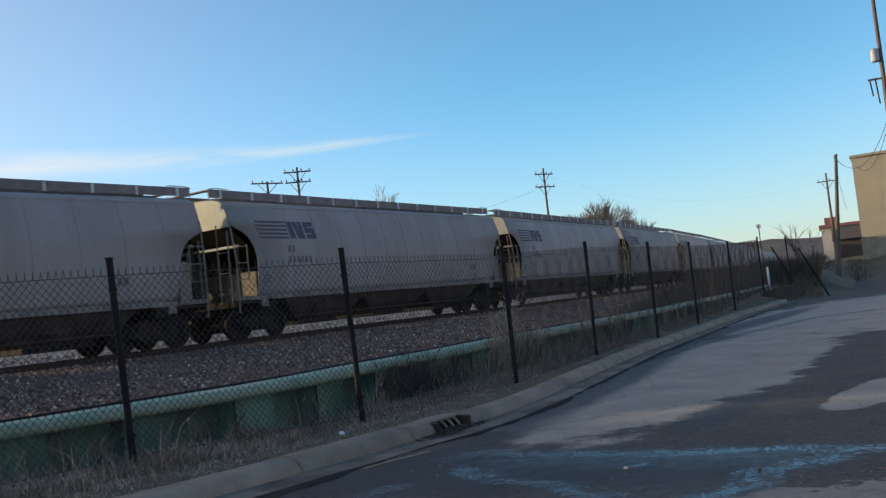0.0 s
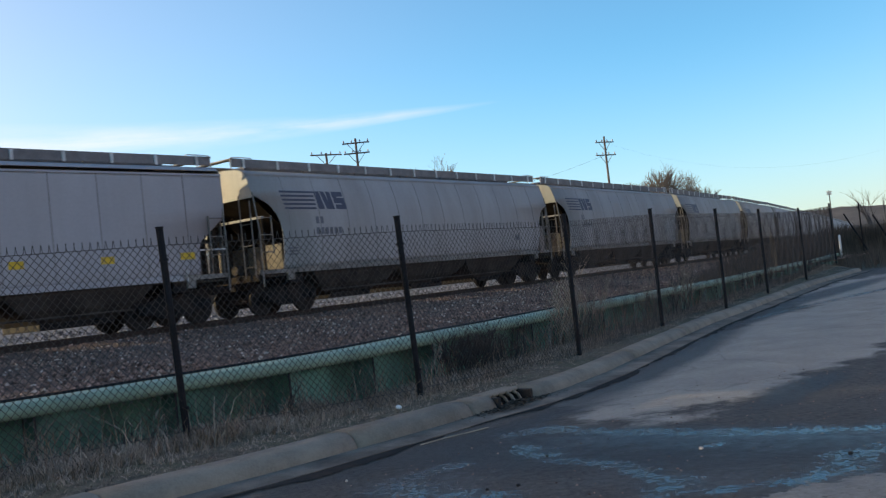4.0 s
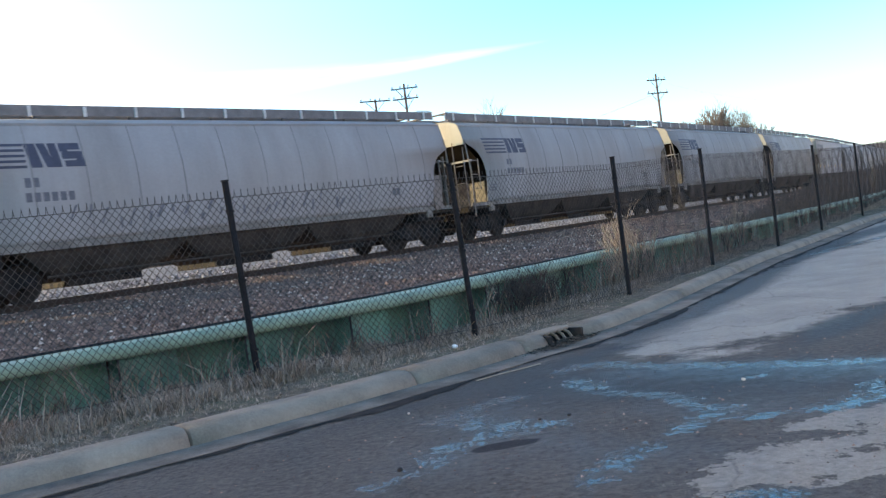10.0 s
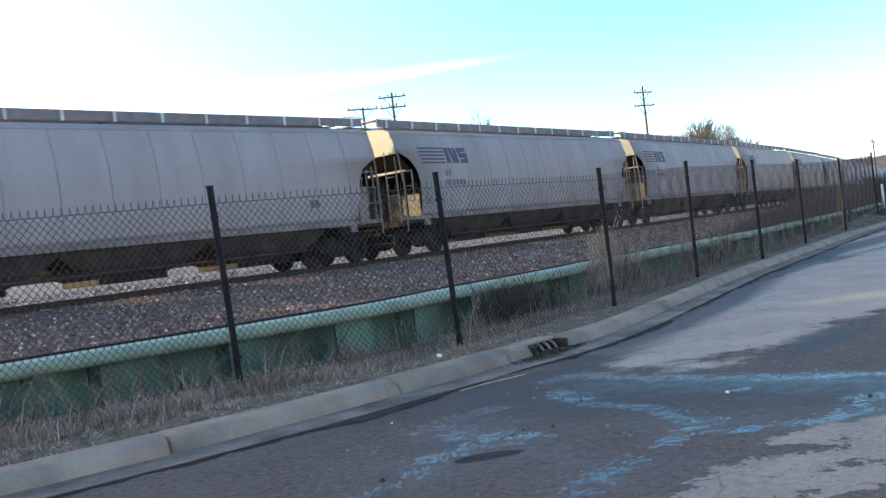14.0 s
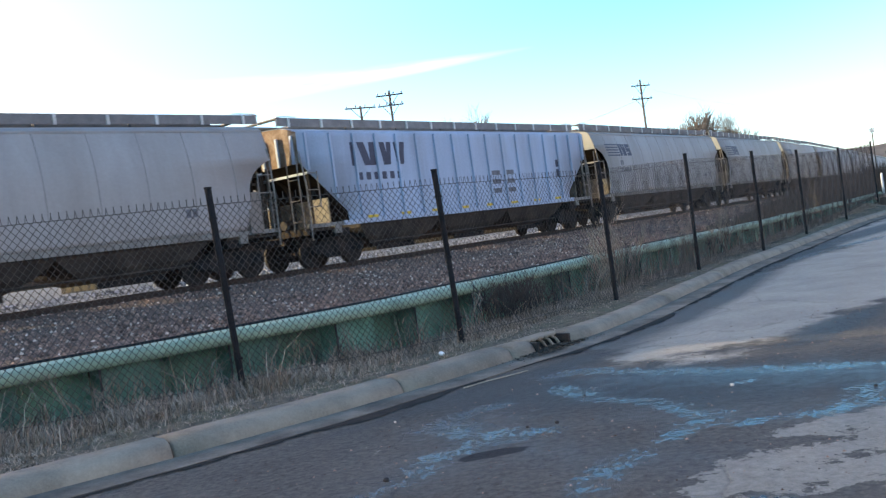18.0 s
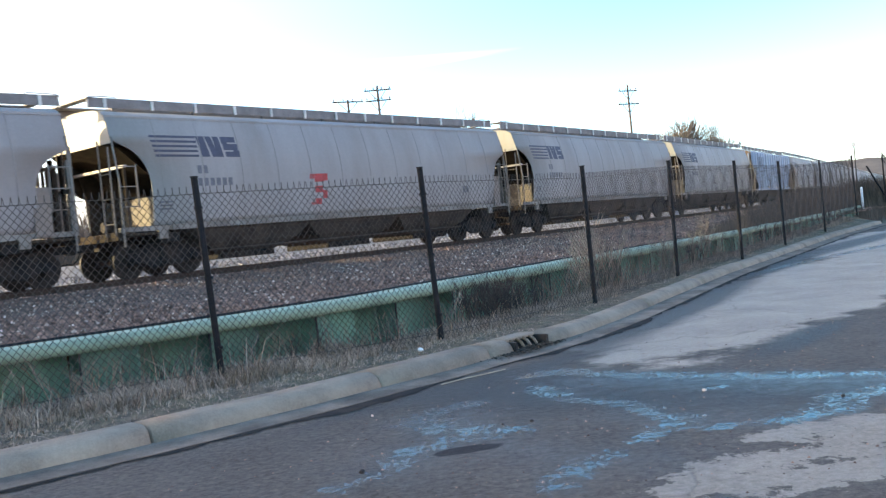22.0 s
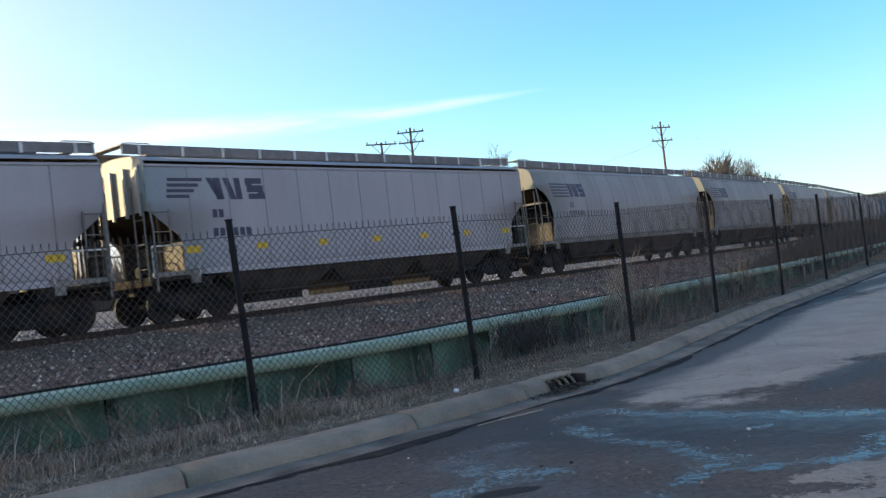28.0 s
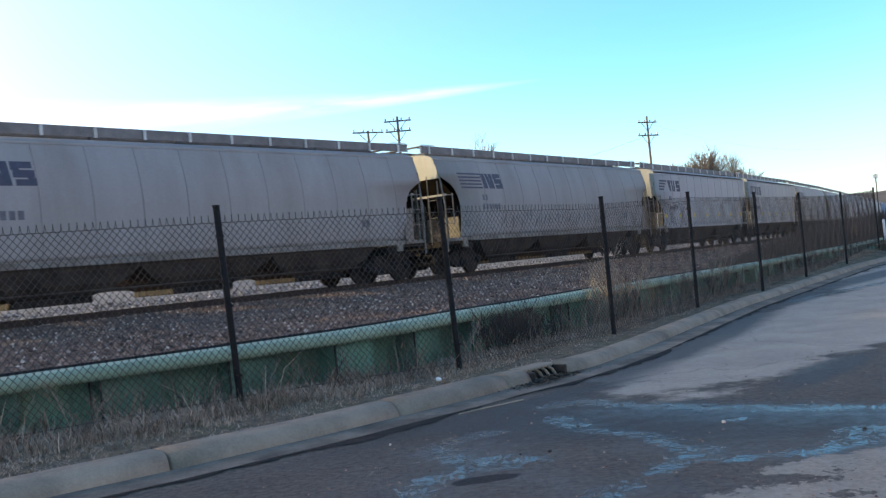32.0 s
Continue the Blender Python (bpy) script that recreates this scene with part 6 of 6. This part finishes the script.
def litter():
    x, y = 0.08, 8.63
    bm = bmesh.new()
    bmesh.ops.create_icosphere(bm, subdivisions=2, radius=0.03)
    for v in bm.verts:
        v.co *= 1 + 0.35 * noise.noise(v.co * 30)
        v.co.z *= 0.7
    ob = part("crumpled_litter", bm, LITTER)
    ob.location = (x, y, 0.15)
    tagged(ob, "small crumpled white piece of litter on the verge", "litter")
    stick = part("dry_reed", pipe(bmesh.new(), [(0.21, 7.33, 0.012), (0.42, 7.49, 0.016), (0.60, 7.62, 0.012), (0.79, 7.76, 0.012)], 0.0045, 6), REED)
    tagged(stick, "long pale dry reed lying in the wet gutter", "reed")
    for k, (x, y, r) in enumerate(((1.95, 5.99, 0.022), (1.02, 6.35, 0.018), (-0.33, 6.36, 0.016), (0.52, 5.62, 0.016), (2.62, 5.38, 0.02), (-0.34, 4.82, 0.024), (0.71, 5.62, 0.02))):
        bm = bmesh.new()
        bmesh.ops.create_icosphere(bm, subdivisions=2, radius=r * 0.7)
        for v in bm.verts:
            v.co *= 1 + 0.4 * noise.noise(v.co * 40 + Vector((k, 0, 0)))
            v.co.z *= 0.75
        ob = part("pebble", bm, PALE_STONE if k in (0, 2) else IRON)
        ob.location = (x, y, r * 0.35)
        tagged(ob, "pale pebble on the wet asphalt" if k in (0, 2) else "dark lump of cinder on the wet asphalt", "pebble", "pebbles on the road")
    # grit and pebbles on the road
    rnd = random.Random(8)
    verts, faces = [], []
    for i in range(1500):
        x, y = rnd.uniform(-2, 5), rnd.uniform(3.6, 9)
        if y > 7.0 + 0.9 * x - 0.4:
            continue
        r = rnd.choice((0.003, 0.004, 0.004, 0.005, 0.006, 0.008, 0.011))
        b = len(verts)
        for j in range(4):
            a = j * 1.57 + rnd.random()
            verts.append((x + r * math.cos(a), y + r * math.sin(a), 0.0))
        verts.append((x, y, r * 0.9))
        faces += [(b, b + 1, b + 4), (b + 1, b + 2, b + 4), (b + 2, b + 3, b + 4), (b + 3, b, b + 4)]
    g = raw("road_grit", verts, faces, STONE)
    tagged(g, "scattered grit and small pebbles on the asphalt", "grit", kind="stuff")


# ---- assemble ----
ground()
road()
kerb_at, kerb_len = kerb()
drain(kerb_at, kerb_len)
ballast_and_track()
fence()
pile_wall()
verge()
train()
hills()
scrub_line()
tan_building()
red_building()
utility_pole(-0.5, 70, 0, 13.0, [(0.35, 2.1), (1.15, 2.0)], "far timber utility pole with two crossarms")
utility_pole(-2.42, 72, 0, 12.4, [(0.15, 2.6)], "far timber utility pole with one crossarm", turn=20)
utility_pole(15.05, 85, 0, 13.0, [(0.55, 2.0), (1.75, 2.2)], "far timber utility pole with two skewed crossarms", turn=35)
utility_pole(31.55, 95, 1.2, 10.0, [(0.8, 1.8)], "timber utility pole with one crossarm on the bank")
utility_pole(31.55, 58, 0.6, 7.65, [], "plain brown timber pole on the bank", lean=5.6, name="service_pole")
big = utility_pole(35.25, 48, 0.4, 15.0, [(0.5, 2.4)], "tall timber utility pole with a transformer", turn=10)
part("transformer", lathe(bmesh.new(), [(10.2, 0.16), (10.25, 0.19), (10.75, 0.19), (10.82, 0.15), (10.87, 0.06)], "z", 16, (-0.27, -0.1, 0)), CERAMIC, big, "pale grey transformer can")
for k, zz in enumerate((8.4, 8.0)):
    part("fuse_cutout", rod(bmesh.new(), (-0.55 + 0.25 * k, -0.02, zz + 0.2), (-0.62 + 0.25 * k, -0.02, 9.4), 0.035, 8), CABLE, big)
part("bracket_arm", boxbm(-0.7, 0.1, -0.05, 0.05, 9.36, 9.44), POLE_WOOD, big)
bx, by = polar(35.25, 48)
sx, sy = polar(32.1, 58)
wire("service_cable", (bx, by, 8.0), (sx, sy, 7.5), 1.5, "slack black service cable", 0.014)
wire("service_cable", (bx, by, 7.8), (polar(33.2, 74)[0], polar(33.2, 74)[1], 8.3), 1.2, "slack black service cable", 0.014)
wire("service_cable", (sx, sy, 7.5), (polar(32.4, 74.5)[0], polar(32.4, 74.5)[1], 5.2), 0.3, "short slack black service cable", 0.014)
pa, pb = polar(15.05, 85), polar(-0.5, 70)
wire("line_wire", (pa[0], pa[1], 11.3), (polar(2, 95)[0], polar(2, 95)[1], 10.0), 1.0, "thin overhead line wire", 0.009)
wire("line_wire", (pa[0], pa[1], 12.4), (polar(31.2, 95)[0], polar(31.2, 95)[1], 9.3), 2.2, "thin overhead line wire", 0.003)
tree(16.9, 118, 0, 12.3, 7, 3, "bushy brown leafless tree beyond the railway", trunk=0.3)
tree(17.5, 122, 0, 12.9, 6, 14, "bushy brown leafless tree beyond the railway", trunk=0.3)
tree(18.8, 125, 0, 11.9, 6, 4, "bushy brown leafless tree beyond the railway", trunk=0.3)
tree(19.7, 130, 0, 11.7, 6, 5, "bushy brown leafless tree beyond the railway", trunk=0.25)
for k, (a_, d_, h_) in enumerate(((1.0, 98, 14.2), (3.8, 100, 14.0), (7.8, 105, 13.2), (-4.5, 100, 14.5))):
    tree(a_, d_, 0, h_, 4, 30 + k, "slender leafless tree top behind the train", trunk=0.15)
shrub("bare_tree", polar(29.9, 66)[0], polar(29.9, 66)[1], 1.0, 5.0, 2.4, 6, 9, TREE_TWIG, "slender bare multi-stemmed tree on the bank", "tree", fan=3)
signal_mast(27.5, 60, 0.4, "small white crossing sign on a mast")
marker(26.0, 40, 0.55, 0.8, "short white marker post by the track")
marker(27.7, 42, 0.60, 0.8, "short white marker post by the track")
rs_ = random.Random(77)
for k in range(16):
    a_ = rs_.uniform(9.5, 26)
    cd = float(np.interp(a_, [q[0] for q in CAP_AZ], [q[1] for q in CAP_AZ]))
    d_ = cd - rs_.uniform(0.4, 0.9)
    x_, y_ = polar(a_, d_)
    shrub("dead_weed", x_, y_, 0.0 + float(np.interp(d_, [15, 30, 45], [0.03, 0.2, 0.4])), rs_.uniform(0.65, 1.3), rs_.uniform(0.4, 0.8), 5, 100 + k, WEED if k % 2 else TWIG, "tall dead weed leaning on the fence", "weed", "dead weeds along the fence", fan=3)
for k, a_ in enumerate((-24, -21, -19, -15, -13, -9.5, -7, -5, -3.5, -1, 2.5, 4.0, 5.5, 7.0, 8.5)):
    cd = float(np.interp(a_, [q[0] for q in CAP_AZ], [q[1] for q in CAP_AZ]))
    x_, y_ = polar(a_, cd - 0.35)
    shrub("dead_weed", x_, y_, 0.0, rs_.uniform(0.4, 0.68) + (0.35 if a_ > 3 else 0), 0.45, 4, 200 + k, WEED if k % 3 and a_ < 3 else TWIG, "low dead weed against the green wall", "weed", "dead weeds along the fence", fan=3)
for k, (a_, o_, h_) in enumerate(((4.6, 0.45, 0.62), (5.6, 0.5, 0.72), (6.6, 0.45, 0.66), (7.5, 0.6, 0.5))):
    cd = float(np.interp(a_, [q[0] for q in CAP_AZ], [q[1] for q in CAP_AZ]))
    x_, y_ = polar(a_, cd - o_)
    shrub("bare_bush", x_, y_, 0.0, h_ + 0.08, 0.6, 20, 300 + k, TWIG, "dark leafless bush against the green wall", "bush", "bare bushes by the drain")
for k, (a_, o_, h_) in enumerate(((11.2, 0.4, 1.25), (12.2, 0.35, 1.45), (13.0, 0.5, 1.1), (16.4, 0.4, 1.1))):
    cd = float(np.interp(a_, [q[0] for q in CAP_AZ], [q[1] for q in CAP_AZ]))
    x_, y_ = polar(a_, cd - o_)
    shrub("dead_weed", x_, y_, 0.0, h_ + 0.1, 0.5, 6, 400 + k, WEED, "tall dead weed leaning on the fence", "weed", "dead weeds along the fence", fan=3)
litter()


# ---- what moves ----
def motions():
    times = [float(k) for k in range(0, 33)]
    for car, back, kind in CARS:
        half = (LENGTH[kind] - 1.0) / 2
        rows = []
        for t in times:
            s = travelled(t) - back
            xa, ya, _ = track(s - half + 1.38)
            xb, yb, _ = track(s + half - 1.5)
            rows.append((t, pose((xa + xb) / 2, (ya + yb) / 2, RAIL_Z, 0, 0, math.degrees(math.atan2(yb - ya, xb - xa)))))
        walk(car, rows)
    # wheels roll with the distance travelled; alike cars share one set of keys
    first = {}
    for car, back, kind in CARS:
        wheels = [o for o in car.children if o.name.split(".")[0] == "wheelset"]
        for i, w in enumerate(wheels):
            if (kind, i) not in first:
                m = w.matrix_basis.translation.copy()
                rows = []
                for k in range(0, 32 * FPS + 1):
                    t = k / FPS
                    rows.append((t, pose(m.x, m.y, m.z, 0, math.degrees(travelled(t) / 0.457) % 360.0)))
                walk(w, rows)
                first[kind, i] = w
            else:
                src = first[kind, i].animation_data
                w.rotation_mode = "QUATERNION"
                w.animation_data_create()
                w.animation_data.action = src.action
                w.animation_data.action_slot = src.action_slot


motions()
